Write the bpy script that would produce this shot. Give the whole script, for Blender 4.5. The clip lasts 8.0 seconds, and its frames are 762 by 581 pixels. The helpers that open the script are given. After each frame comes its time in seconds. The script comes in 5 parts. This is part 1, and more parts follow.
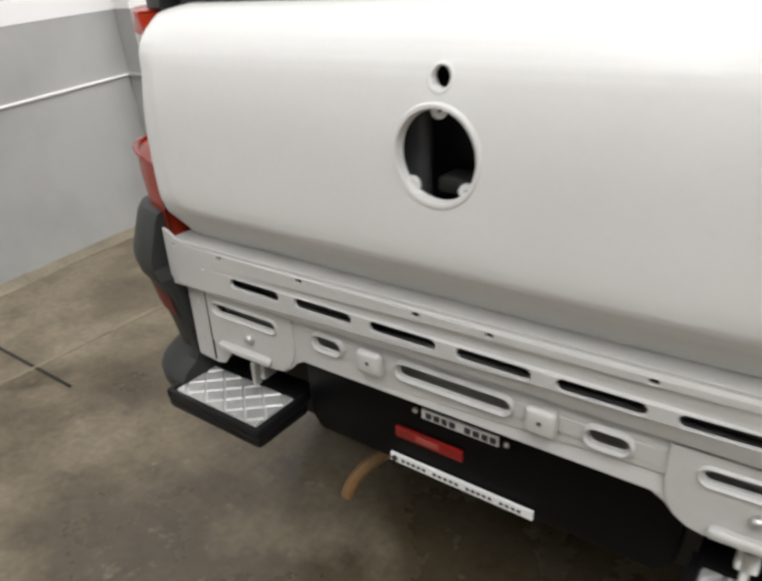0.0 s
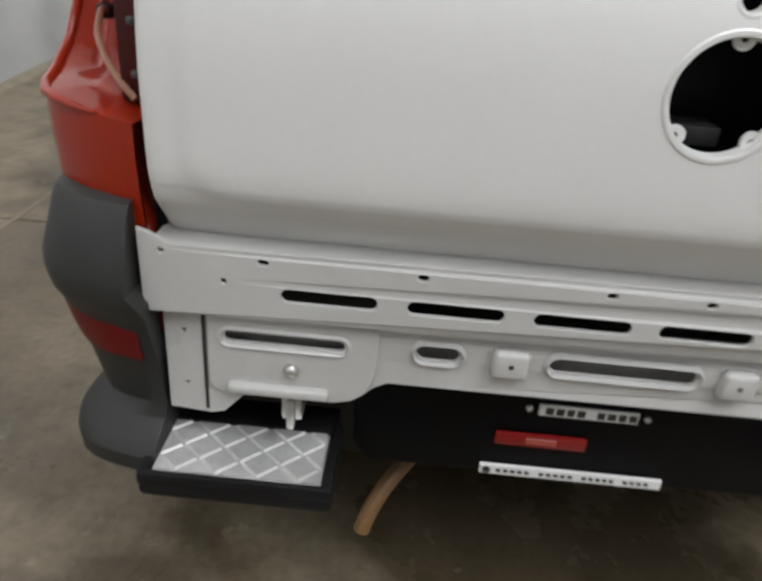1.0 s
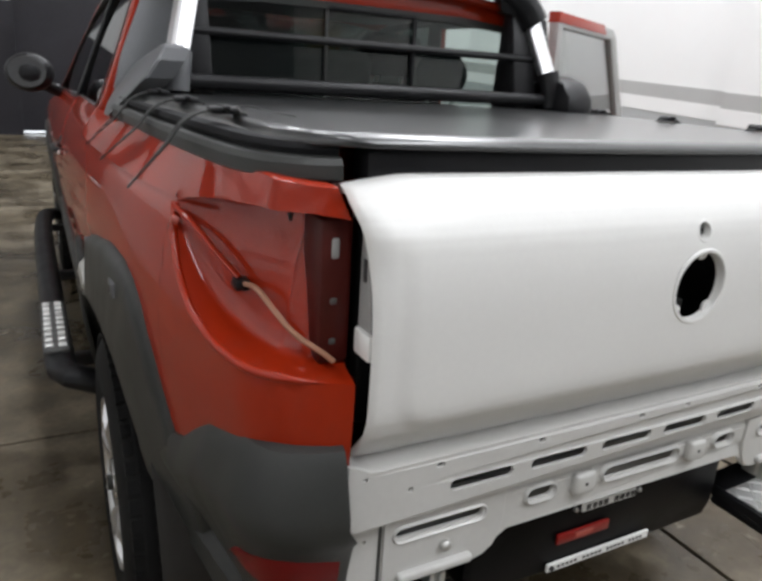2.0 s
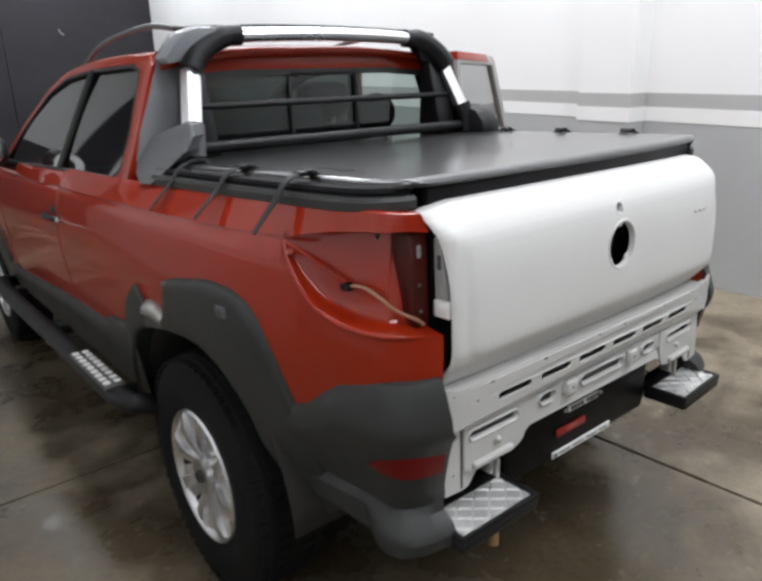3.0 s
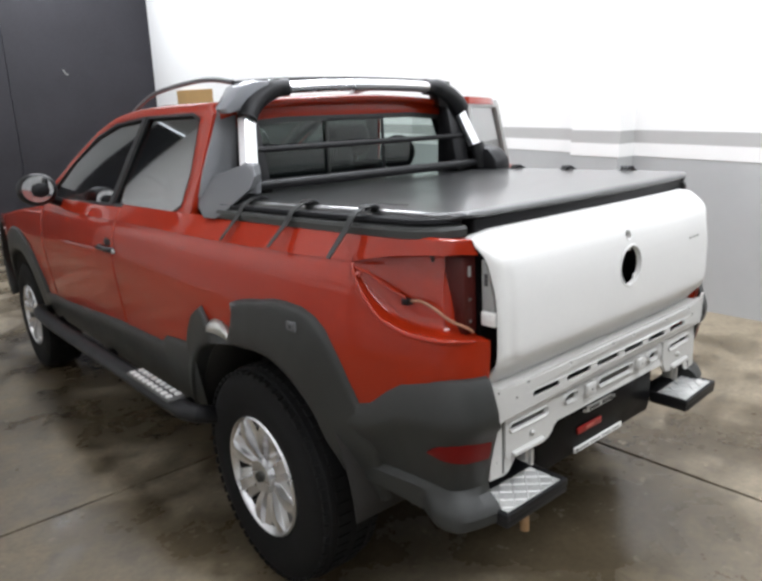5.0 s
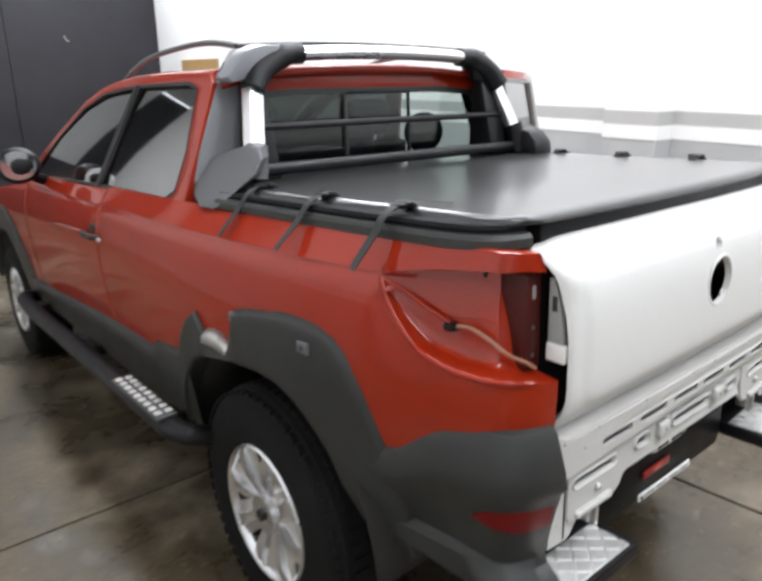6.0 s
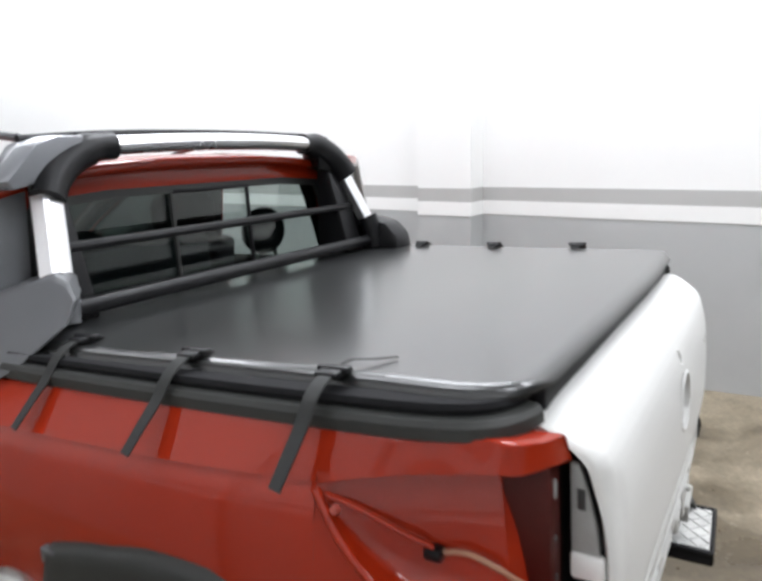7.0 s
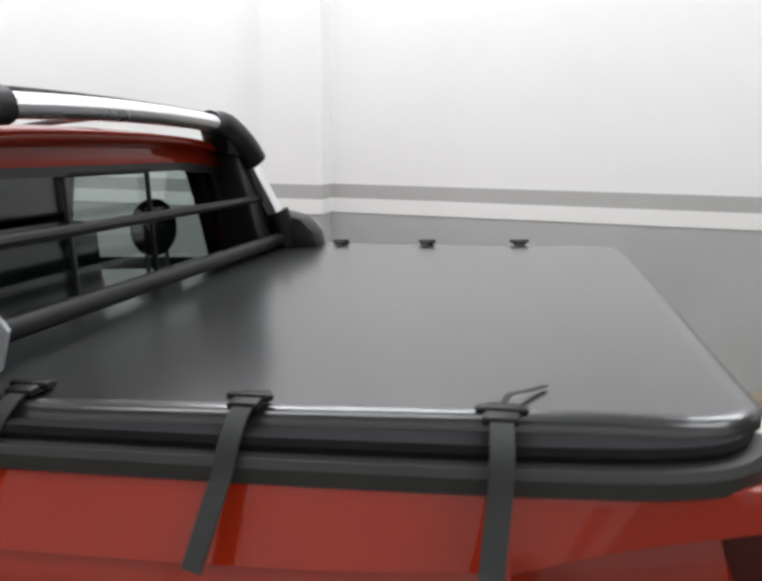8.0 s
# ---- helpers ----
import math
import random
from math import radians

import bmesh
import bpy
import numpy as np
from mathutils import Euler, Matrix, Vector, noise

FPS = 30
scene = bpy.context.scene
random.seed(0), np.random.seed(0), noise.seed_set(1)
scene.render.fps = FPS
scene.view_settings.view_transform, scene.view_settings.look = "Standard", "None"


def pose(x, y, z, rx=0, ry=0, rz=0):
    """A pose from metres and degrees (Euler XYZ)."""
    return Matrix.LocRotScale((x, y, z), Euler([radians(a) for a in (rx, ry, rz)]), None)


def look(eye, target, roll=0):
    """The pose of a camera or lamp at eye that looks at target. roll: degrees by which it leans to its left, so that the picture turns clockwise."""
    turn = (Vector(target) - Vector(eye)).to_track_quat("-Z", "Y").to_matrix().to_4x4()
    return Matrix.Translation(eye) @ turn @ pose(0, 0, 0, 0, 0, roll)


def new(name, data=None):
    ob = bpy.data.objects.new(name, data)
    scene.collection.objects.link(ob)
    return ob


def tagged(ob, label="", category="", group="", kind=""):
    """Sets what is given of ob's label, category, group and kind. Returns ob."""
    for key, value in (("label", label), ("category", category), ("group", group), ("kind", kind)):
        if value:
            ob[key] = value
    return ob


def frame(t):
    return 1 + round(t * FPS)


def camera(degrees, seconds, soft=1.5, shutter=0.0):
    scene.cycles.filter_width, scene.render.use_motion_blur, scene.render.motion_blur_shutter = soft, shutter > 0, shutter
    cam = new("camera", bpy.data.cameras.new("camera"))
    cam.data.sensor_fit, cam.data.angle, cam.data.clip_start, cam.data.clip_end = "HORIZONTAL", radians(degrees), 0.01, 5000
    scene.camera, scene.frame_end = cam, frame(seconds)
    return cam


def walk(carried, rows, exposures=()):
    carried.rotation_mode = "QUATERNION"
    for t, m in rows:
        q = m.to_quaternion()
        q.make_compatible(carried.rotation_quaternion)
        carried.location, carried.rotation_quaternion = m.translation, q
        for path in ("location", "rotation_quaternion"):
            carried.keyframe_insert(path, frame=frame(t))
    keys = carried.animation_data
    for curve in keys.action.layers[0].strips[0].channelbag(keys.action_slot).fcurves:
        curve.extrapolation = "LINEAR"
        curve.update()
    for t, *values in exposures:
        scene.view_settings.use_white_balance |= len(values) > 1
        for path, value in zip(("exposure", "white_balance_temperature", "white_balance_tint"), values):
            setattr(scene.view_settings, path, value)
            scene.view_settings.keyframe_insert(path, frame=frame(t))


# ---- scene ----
cam = camera(60.2, 8.0, soft=3.0, shutter=0.35)
# The floor falls gently towards the gate, and the truck stands on it.
TIP = Matrix.Rotation(radians(-2.9), 4, "X")
PATH = [
    (0, (0.363, -0.603, 1.104), (-0.724, 0.835, 0.235), -3.0),
    (0.5, (0.008, -0.565, 1.054), (-0.691, 1.053, 0.109), 3.8),
    (1, (-0.275, -0.604, 1.03), (-0.301, 1.15, 0.069), 5.1),
    (1.5, (-0.536, -0.596, 1.103), (-0.008, 1.182, 0.355), 1.0),
    (1.7, (-0.677, -0.577, 1.14), (0.029, 1.162, 0.45), 2.9),
    (2.8, (-1.187, -0.763, 1.253), (-0.007, 0.755, 0.702), -2.3),
    (3, (-1.311, -0.797, 1.268), (-0.122, 0.707, 0.7), -2.8),
    (3.5, (-1.499, -0.893, 1.309), (-0.256, 0.586, 0.792), -2.8),
    (4, (-1.563, -0.926, 1.324), (-0.327, 0.572, 0.846), -3.1),
    (4.5, (-1.58, -0.932, 1.325), (-0.344, 0.568, 0.853), -2.8),
    (4.7, (-1.587, -0.925, 1.302), (-0.338, 0.569, 0.848), -2.8),
    (5.8, (-1.462, -0.678, 1.332), (-0.29, 0.836, 0.756), -4.1),
    (6, (-1.415, -0.605, 1.311), (-0.202, 0.889, 0.766), -2.0),
    (6.5, (-1.344, -0.377, 1.342), (0.191, 0.825, 0.896), -4.2),
    (7, (-1.239, -0.163, 1.376), (0.422, 0.889, 1.008), -3.8),
    (7.5, (-1.113, 0.07, 1.401), (0.661, 0.934, 1.07), -0.8),
    (8, (-1.181, 0.284, 1.364), (0.722, 0.752, 0.964), -2.0),
]
EXPOSURES = [(0.0, -0.40, 6720, 10), (0.5, -0.52, 6680, 10), (1.0, -0.45, 6480, 10), (1.5, -0.48, 6480, 10), (2.2, -0.42, 6420, 10), (3.0, -0.44, 6330, 10), (3.5, -0.27, 6330, 10), (4.0, -0.15, 6330, 10), (4.7, -0.08, 6330, 10), (5.8, 0.08, 6330, 10), (6.5, 0.02, 6330, 10), (7.0, -0.22, 6330, 10), (7.5, -0.42, 6380, 10), (8.0, -0.65, 6480, 10)]
# passing moments, in the level world rather than on the sloping floor
PASSING = [
    (0.2, (0.239, -0.547, 1.092), (-0.736, 0.922, 0.148), -2.1),
    (0.8, (-0.154, -0.535, 1.054), (-0.563, 1.123, 0.013), 5.0),
    (1.2, (-0.360, -0.578, 1.084), (-0.182, 1.156, 0.116), 4.5),
    (7.3, (-1.140, 0.060, 1.366), (0.590, 1.035, 1.017), -0.2),
]
ROWS = [(t, TIP @ look(eye, target, roll)) for t, eye, target, roll in PATH] + [(t, look(eye, target, roll)) for t, eye, target, roll in PASSING]
walk(cam, sorted(ROWS, key=lambda row: row[0]), EXPOSURES)

# ---------------------------------------------------------------- light
world = bpy.data.worlds.new("world")
world.use_nodes = True
world.node_tree.nodes["Background"].inputs["Color"].default_value = (0.75, 0.85, 1.0, 1)
world.node_tree.nodes["Background"].inputs["Strength"].default_value = 0.3
scene.world = world
# added lamps out of view; places and watts chosen to suit the tones
LAMPS = [(-0.55, -1.9, 74.0), (-0.35, 1.7, 60.0), (-0.10, 5.4, 34.0), (0.10, 9.4, 30.0), (1.85, -1.9, 128.0), (1.85, 1.7, 152.0), (1.85, 5.4, 152.0), (1.85, 9.4, 152.0)]
LAMP_Z = 4.32


# ---------------------------------------------------------------- materials
def material(name):
    m = bpy.data.materials.new(name)
    m.use_nodes = True
    nt = m.node_tree
    return m, nt, nt.nodes["Principled BSDF"]


def node(nt, kind, **values):
    n = nt.nodes.new(kind)
    for key, value in values.items():
        n.inputs[key.replace("_", " ")].default_value = value
    return n


def coords(nt, scale=(1, 1, 1)):
    tc = nt.nodes.new("ShaderNodeTexCoord")
    mp = nt.nodes.new("ShaderNodeMapping")
    mp.inputs["Scale"].default_value = scale
    nt.links.new(tc.outputs["Object"], mp.inputs["Vector"])
    return mp.outputs["Vector"]


def ramp(nt, source, stops):
    r = nt.nodes.new("ShaderNodeValToRGB")
    els = r.color_ramp.elements
    while len(els) < len(stops):
        els.new(0.5)
    for e, (at, c) in zip(els, stops):
        e.position = at
        e.color = (*c, 1) if not isinstance(c, float) else (c, c, c, 1)
    nt.links.new(source, r.inputs["Fac"])
    return r.outputs["Color"]


def noise_tex(nt, vector, scale, detail=5.0, rough=0.6):
    n = node(nt, "ShaderNodeTexNoise", Scale=scale, Detail=detail, Roughness=rough)
    nt.links.new(vector, n.inputs["Vector"])
    return n.outputs["Fac"]


def bump(nt, bsdf, height, strength, distance=0.002):
    b = node(nt, "ShaderNodeBump", Strength=strength, Distance=distance)
    nt.links.new(height, b.inputs["Height"])
    nt.links.new(b.outputs["Normal"], bsdf.inputs["Normal"])


def surface(name, colour, rough, metal=0.0, coat=0.0, vary=0.12, grain=40.0, blotch=3.0, relief=0.0, rough_vary=0.06, spec=0.5, coat_rough=0.08):
    """A surface whose colour and gloss wander at a coarse and a fine scale."""
    m, nt, b = material(name)
    v = coords(nt)
    coarse, fine = noise_tex(nt, v, blotch, 4), noise_tex(nt, v, grain, 3)
    mix = nt.nodes.new("ShaderNodeMath")
    mix.operation = "MULTIPLY_ADD"
    mix.inputs[1].default_value = 0.35
    nt.links.new(fine, mix.inputs[0])
    half = nt.nodes.new("ShaderNodeMath")
    half.operation = "MULTIPLY"
    half.inputs[1].default_value = 0.65
    nt.links.new(coarse, half.inputs[0])
    nt.links.new(half.outputs[0], mix.inputs[2])
    lo, hi = [c * (1 - vary) for c in colour], [min(1, c * (1 + vary)) for c in colour]
    nt.links.new(ramp(nt, mix.outputs[0], [(0.3, lo), (0.7, hi)]), b.inputs["Base Color"])
    nt.links.new(ramp(nt, coarse, [(0.3, max(0.02, rough - rough_vary)), (0.7, min(1.0, rough + rough_vary))]), b.inputs["Roughness"])
    b.inputs["Metallic"].default_value = metal
    b.inputs["Specular IOR Level"].default_value = spec
    b.inputs["Coat Weight"].default_value = coat
    b.inputs["Coat Roughness"].default_value = coat_rough
    if relief:
        bump(nt, b, fine, relief, 0.001)
    return m


RED = surface("red_paint", (0.285, 0.0175, 0.0026), 0.5, 0.0, 0.72, 0.05, 300, 2, 0.0, 0.04, 0.08, 0.03)
# far darker than the body red, for the bracket in the lamp recess
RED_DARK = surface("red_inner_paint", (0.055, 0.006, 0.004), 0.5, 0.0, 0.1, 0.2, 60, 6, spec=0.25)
WHITE = surface("white_paint", (0.67, 0.665, 0.645), 0.50, 0.0, 0.08, 0.03, 120, 2.5, 0.0, 0.06)
PLASTIC = surface("grey_plastic", (0.029, 0.030, 0.028), 0.46, vary=0.15, grain=260, blotch=5, relief=0.15, spec=0.35)
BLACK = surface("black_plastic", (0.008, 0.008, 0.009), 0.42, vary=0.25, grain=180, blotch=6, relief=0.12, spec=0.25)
BEAM_BLACK = surface("beam_paint", (0.003, 0.003, 0.0035), 0.45, vary=0.3, grain=90, blotch=9, spec=0.12)
RUBBER = surface("tyre_rubber", (0.007, 0.007, 0.007), 0.85, vary=0.3, grain=90, blotch=8, relief=0.2, spec=0.2)
VINYL = surface("vinyl", (0.015, 0.0158, 0.0158), 0.30, coat=0.55, vary=0.12, grain=60, blotch=3, relief=0.0, rough_vary=0.0, spec=0.55, coat_rough=0.16)
MATT_BLACK = surface("matt_seal", (0.010, 0.010, 0.011), 0.75, vary=0.2, spec=0.15)
LINING = surface("grey_headlining", (0.13, 0.13, 0.13), 0.9, vary=0.1, grain=300)
TRIM = surface("dark_cabin_trim", (0.016, 0.016, 0.018), 0.8, vary=0.1, grain=40, spec=0.2)
# a duller white than the tailgate's, for the slotted panel
PANEL_WHITE = surface("pale_primer", (0.50, 0.495, 0.475), 0.42, coat=0.1, vary=0.06, grain=90, blotch=4)
SILVER = surface("brushed_aluminium", (0.74, 0.74, 0.75), 0.3, 0.85, vary=0.06, grain=150)
FAIRING = surface("grey_fairing", (0.30, 0.31, 0.33), 0.3, 0.35, 0.3, vary=0.08, grain=200)
EDGE = surface("dull_edge_steel", (0.075, 0.075, 0.072), 0.5, vary=0.35, grain=60, blotch=20)
FLANGE = surface("bare_primer", (0.30, 0.30, 0.29), 0.5, vary=0.15, grain=80)
FILLER = surface("corner_grey", (0.19, 0.195, 0.205), 0.42, vary=0.1, grain=260, relief=0.1)
PODGREY = surface("foot_grey", (0.10, 0.103, 0.108), 0.42, vary=0.1, grain=260, relief=0.1)
ALLOY = surface("alloy", (0.66, 0.66, 0.67), 0.27, 0.92, vary=0.08, grain=120)
STEEL = surface("zinc_steel", (0.55, 0.55, 0.53), 0.38, 0.8, vary=0.15, grain=90)
TREAD = surface("checker_plate", (0.74, 0.74, 0.72), 0.34, 0.55, vary=0.2, grain=60, blotch=14)
LAMP_RED = surface("red_lens", (0.14, 0.003, 0.003), 0.35, coat=0.0, vary=0.2, grain=500, spec=0.25)
BADGE_RED = surface("red_badge", (0.22, 0.007, 0.006), 0.35, coat=0.2)
BADGE_PALE = surface("pale_badge", (0.36, 0.07, 0.05), 0.35)
STICKER = surface("white_sticker", (0.75, 0.75, 0.73), 0.45, vary=0.08)
INK = surface("dark_ink", (0.03, 0.03, 0.03), 0.5)
WEB = surface("black_webbing", (0.013, 0.014, 0.013), 0.7, vary=0.2, grain=500, relief=0.4)
SEAT = surface("seat_cloth", (0.010, 0.010, 0.012), 0.9, vary=0.1, grain=60, spec=0.2)
WIRE = surface("wire_sleeve", (0.36, 0.18, 0.11), 0.45, vary=0.2)
OCHRE = surface("ochre_paint", (0.21, 0.115, 0.045), 0.55, vary=0.25, grain=80)
UNDER = surface("underbody", (0.018, 0.016, 0.014), 0.8, vary=0.3)
WOOD = surface("door_wood", (0.38, 0.24, 0.10), 0.5, vary=0.2, grain=30, blotch=2)
CEILING = surface("ceiling_paint", (0.36, 0.36, 0.355), 0.8, vary=0.05)


def glass(name, tint, gloss_at_rest=0.30):
    m = bpy.data.materials.new(name)
    m.use_nodes = True
    nt = m.node_tree
    nt.nodes.clear()
    out = nt.nodes.new("ShaderNodeOutputMaterial")
    clear = nt.nodes.new("ShaderNodeBsdfTransparent")
    clear.inputs["Color"].default_value = (*tint, 1)
    gloss = nt.nodes.new("ShaderNodeBsdfGlossy")
    gloss.inputs["Roughness"].default_value = 0.03
    fres = nt.nodes.new("ShaderNodeLayerWeight")
    fres.inputs["Blend"].default_value = 0.5
    power = nt.nodes.new("ShaderNodeMath")
    power.operation, power.inputs[1].default_value = "POWER", 3.0
    nt.links.new(fres.outputs["Facing"], power.inputs[0])
    gain = nt.nodes.new("ShaderNodeMath")
    gain.operation, gain.inputs[1].default_value, gain.inputs[2].default_value = "MULTIPLY_ADD", 0.65, gloss_at_rest
    nt.links.new(power.outputs[0], gain.inputs[0])
    mix = nt.nodes.new("ShaderNodeMixShader")
    nt.links.new(gain.outputs[0], mix.inputs[0])
    nt.links.new(clear.outputs[0], mix.inputs[1])
    nt.links.new(gloss.outputs[0], mix.inputs[2])
    nt.links.new(mix.outputs[0], out.inputs[0])
    return m


GLASS = glass("tinted_glass", (0.45, 0.49, 0.48))
REAR_GLASS = glass("rear_glass", (0.68, 0.74, 0.72), 0.045)
MIRROR = surface("mirror_glass", (0.55, 0.55, 0.56), 0.04, 1.0, vary=0.02, rough_vary=0.02)


def glow(name, colour, strength):
    m, nt, b = material(name)
    b.inputs["Base Color"].default_value = (*colour, 1)
    b.inputs["Emission Color"].default_value = (*colour, 1)
    b.inputs["Emission Strength"].default_value = strength
    return m


TUBE_GLOW = glow("lamp_diffuser", (0.97, 0.985, 1.0), 2.5)
DAYLIGHT = glow("daylight_gap", (0.9, 0.95, 1.0), 2.0)


def concrete(name):
    """Old screed: brown damp ground, dried pale islands with ragged rims, flecks and fine grit; damp parts shine; shade
    painted along the middle.
    """
    m, nt, b = material(name)
    v = coords(nt)
    big, mid, fine = noise_tex(nt, v, 0.55, 5, 0.6), noise_tex(nt, v, 2.1, 8, 0.62), noise_tex(nt, v, 45, 4)
    blot, fleck = noise_tex(nt, v, 7.5, 6, 0.7), noise_tex(nt, v, 16, 5, 0.65)

    def mix(mode, fac, one, two):
        n = nt.nodes.new("ShaderNodeMixRGB")
        n.blend_type = mode
        for value, slot in ((fac, "Fac"), (one, "Color1"), (two, "Color2")):
            if isinstance(value, float):
                n.inputs[slot].default_value = value
            elif isinstance(value, tuple):
                n.inputs[slot].default_value = (*value, 1)
            else:
                nt.links.new(value, n.inputs[slot])
        return n.outputs[0]

    def add(source, factor, other):
        n = nt.nodes.new("ShaderNodeMath")
        n.operation, n.inputs[1].default_value = "MULTIPLY_ADD", factor
        nt.links.new(source, n.inputs[0])
        nt.links.new(other, n.inputs[2])
        return n.outputs[0]

    base = ramp(nt, big, [(0.32, (0.060, 0.046, 0.028)), (0.5, (0.105, 0.082, 0.050)), (0.66, (0.172, 0.138, 0.088))])
    # pale islands, thinned in a lane under the truck to paint in its shade
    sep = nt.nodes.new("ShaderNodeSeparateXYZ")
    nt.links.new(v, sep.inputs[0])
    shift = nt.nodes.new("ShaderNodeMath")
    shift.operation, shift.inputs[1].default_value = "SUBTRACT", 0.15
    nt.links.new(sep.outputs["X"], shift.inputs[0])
    from_shade_lane = nt.nodes.new("ShaderNodeMath")
    from_shade_lane.operation = "ABSOLUTE"
    nt.links.new(shift.outputs[0], from_shade_lane.inputs[0])
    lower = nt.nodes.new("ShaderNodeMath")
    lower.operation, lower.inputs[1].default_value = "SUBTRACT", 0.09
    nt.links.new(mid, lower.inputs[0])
    ragged = add(blot, 0.16, add(from_shade_lane.outputs[0], 0.095, lower.outputs[0]))
    dry_unshaded = ramp(nt, ragged, [(0.56, 0.0), (0.66, 0.55), (0.76, 1.0)])
    colour = mix("MIX", dry_unshaded, base, (0.25, 0.208, 0.145))
    colour = mix("MULTIPLY", 0.7, colour, ramp(nt, blot, [(0.30, 0.42), (0.44, 0.82), (0.62, 1.0)]))
    colour = mix("MIX", ramp(nt, fleck, [(0.62, 0.0), (0.70, 0.55)]), colour, (0.27, 0.235, 0.17))
    colour = mix("MULTIPLY", 0.5, colour, ramp(nt, fine, [(0.3, 0.55), (0.6, 1.0)]))
    nt.links.new(colour, b.inputs["Base Color"])
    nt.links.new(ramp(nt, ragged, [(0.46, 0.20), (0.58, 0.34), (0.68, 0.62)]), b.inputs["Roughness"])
    bump(nt, b, add(blot, 1.5, fine), 0.10, 0.003)
    return m


MORTAR = surface("pale_mortar", (0.22, 0.19, 0.135), 0.8, vary=0.3, grain=60, blotch=6)
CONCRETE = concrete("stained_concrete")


def wall_paint(name, colour, low=0.90):
    m, nt, b = material(name)
    v = coords(nt)
    stain, fine = noise_tex(nt, v, 1.3, 6), noise_tex(nt, v, 70, 4)
    lo = [c * low for c in colour]
    nt.links.new(ramp(nt, stain, [(0.3, lo), (0.6, colour)]), b.inputs["Base Color"])
    b.inputs["Roughness"].default_value = 0.6
    bump(nt, b, fine, 0.12, 0.003)
    return m


WALL_WHITE = wall_paint("wall_white", (0.86, 0.86, 0.85), 0.97)
WALL_GREY = wall_paint("wall_grey", (0.44, 0.45, 0.45))
WALL_STRIPE = wall_paint("wall_stripe", (0.46, 0.46, 0.45))
WALL_DIM = wall_paint("wall_dark_grey", (0.11, 0.11, 0.11))
WALL_COOL = wall_paint("wall_cool_grey", (0.42, 0.425, 0.41), 0.72)
GATE = surface("gate_steel", (0.024, 0.023, 0.028), 0.45, vary=0.25, grain=30, blotch=1.5, spec=0.3)


# ---------------------------------------------------------------- mesh helpers
def mesh_of(bm, name, sharp=35.0):
    bmesh.ops.remove_doubles(bm, verts=bm.verts, dist=1e-5)
    for f in bm.faces:
        f.smooth = True
    for e in bm.edges:
        if len(e.link_faces) == 2 and e.calc_face_angle(0) > radians(sharp):
            e.smooth = False
    me = bpy.data.meshes.new(name)
    bm.to_mesh(me)
    bm.free()
    return me


def part(name, bm, mat, parent=None, label="", sharp=35.0, solid=0.0, offset=-1.0, flat=False):
    ob = new(name, mesh_of(bm, name, sharp))
    if flat:
        ob.data.shade_flat()
    ob.data.materials.append(mat)
    ob.parent = parent
    if solid:
        mod = ob.modifiers.new("thick", "SOLIDIFY")
        mod.thickness, mod.offset = solid, offset
    return tagged(ob, label)


def thing(name, label, category, group="", at=(0, 0, 0)):
    ob = new(name)
    ob.empty_display_size = 0.1
    ob.location = at
    return tagged(ob, label, category, group)


def box(bm, lo, hi, bevel=0.0, segs=2):
    lo, hi = Vector(lo), Vector(hi)
    vs = bmesh.ops.create_cube(bm, size=1.0, matrix=Matrix.Translation((lo + hi) / 2) @ Matrix.Diagonal((*(hi - lo), 1)))["verts"]
    if bevel:
        es = list({e for v in vs for e in v.link_edges})
        bmesh.ops.bevel(bm, geom=es, offset=bevel, segments=segs, profile=0.5, affect="EDGES")
    return bm


def boxed(lo, hi, bevel=0.0, segs=2):
    return box(bmesh.new(), lo, hi, bevel, segs)


def grid(bm, rows, closed=False):
    """Quads between rows of points; closed joins each row's end to its start."""
    vs = [[bm.verts.new(p) for p in row] for row in rows]
    for a, b in zip(vs, vs[1:]):
        n = len(a)
        for i in range(n if closed else n - 1):
            j = (i + 1) % n
            bm.faces.new((a[i], a[j], b[j], b[i]))
    return vs


def loft(bm, rings):
    vs = grid(bm, rings, True)
    bm.faces.new(vs[0])
    bm.faces.new(list(reversed(vs[-1])))
    bmesh.ops.recalc_face_normals(bm, faces=bm.faces)
    return bm


def smooth_path(points, n):
    """n points evenly spaced along a Catmull-Rom curve through the points."""
    p = [Vector(q) for q in points]
    p = [2 * p[0] - p[1]] + p + [2 * p[-1] - p[-2]]
    fine = []
    for a, b, c, d in zip(p, p[1:], p[2:], p[3:]):
        for k in range(16):
            t = k / 16
            fine.append(0.5 * (2 * b + (c - a) * t + (2 * a - 5 * b + 4 * c - d) * t * t + (3 * b - a - 3 * c + d) * t ** 3))
    fine.append(p[-2])
    far = [0.0]
    for a, b in zip(fine, fine[1:]):
        far.append(far[-1] + (b - a).length)
    out = []
    for k in range(n):
        want = far[-1] * k / (n - 1)
        i = max(0, min(len(fine) - 2, int(np.searchsorted(far, want)) - 1))
        t = (want - far[i]) / max(1e-9, far[i + 1] - far[i])
        out.append(fine[i].lerp(fine[i + 1], t))
    return out


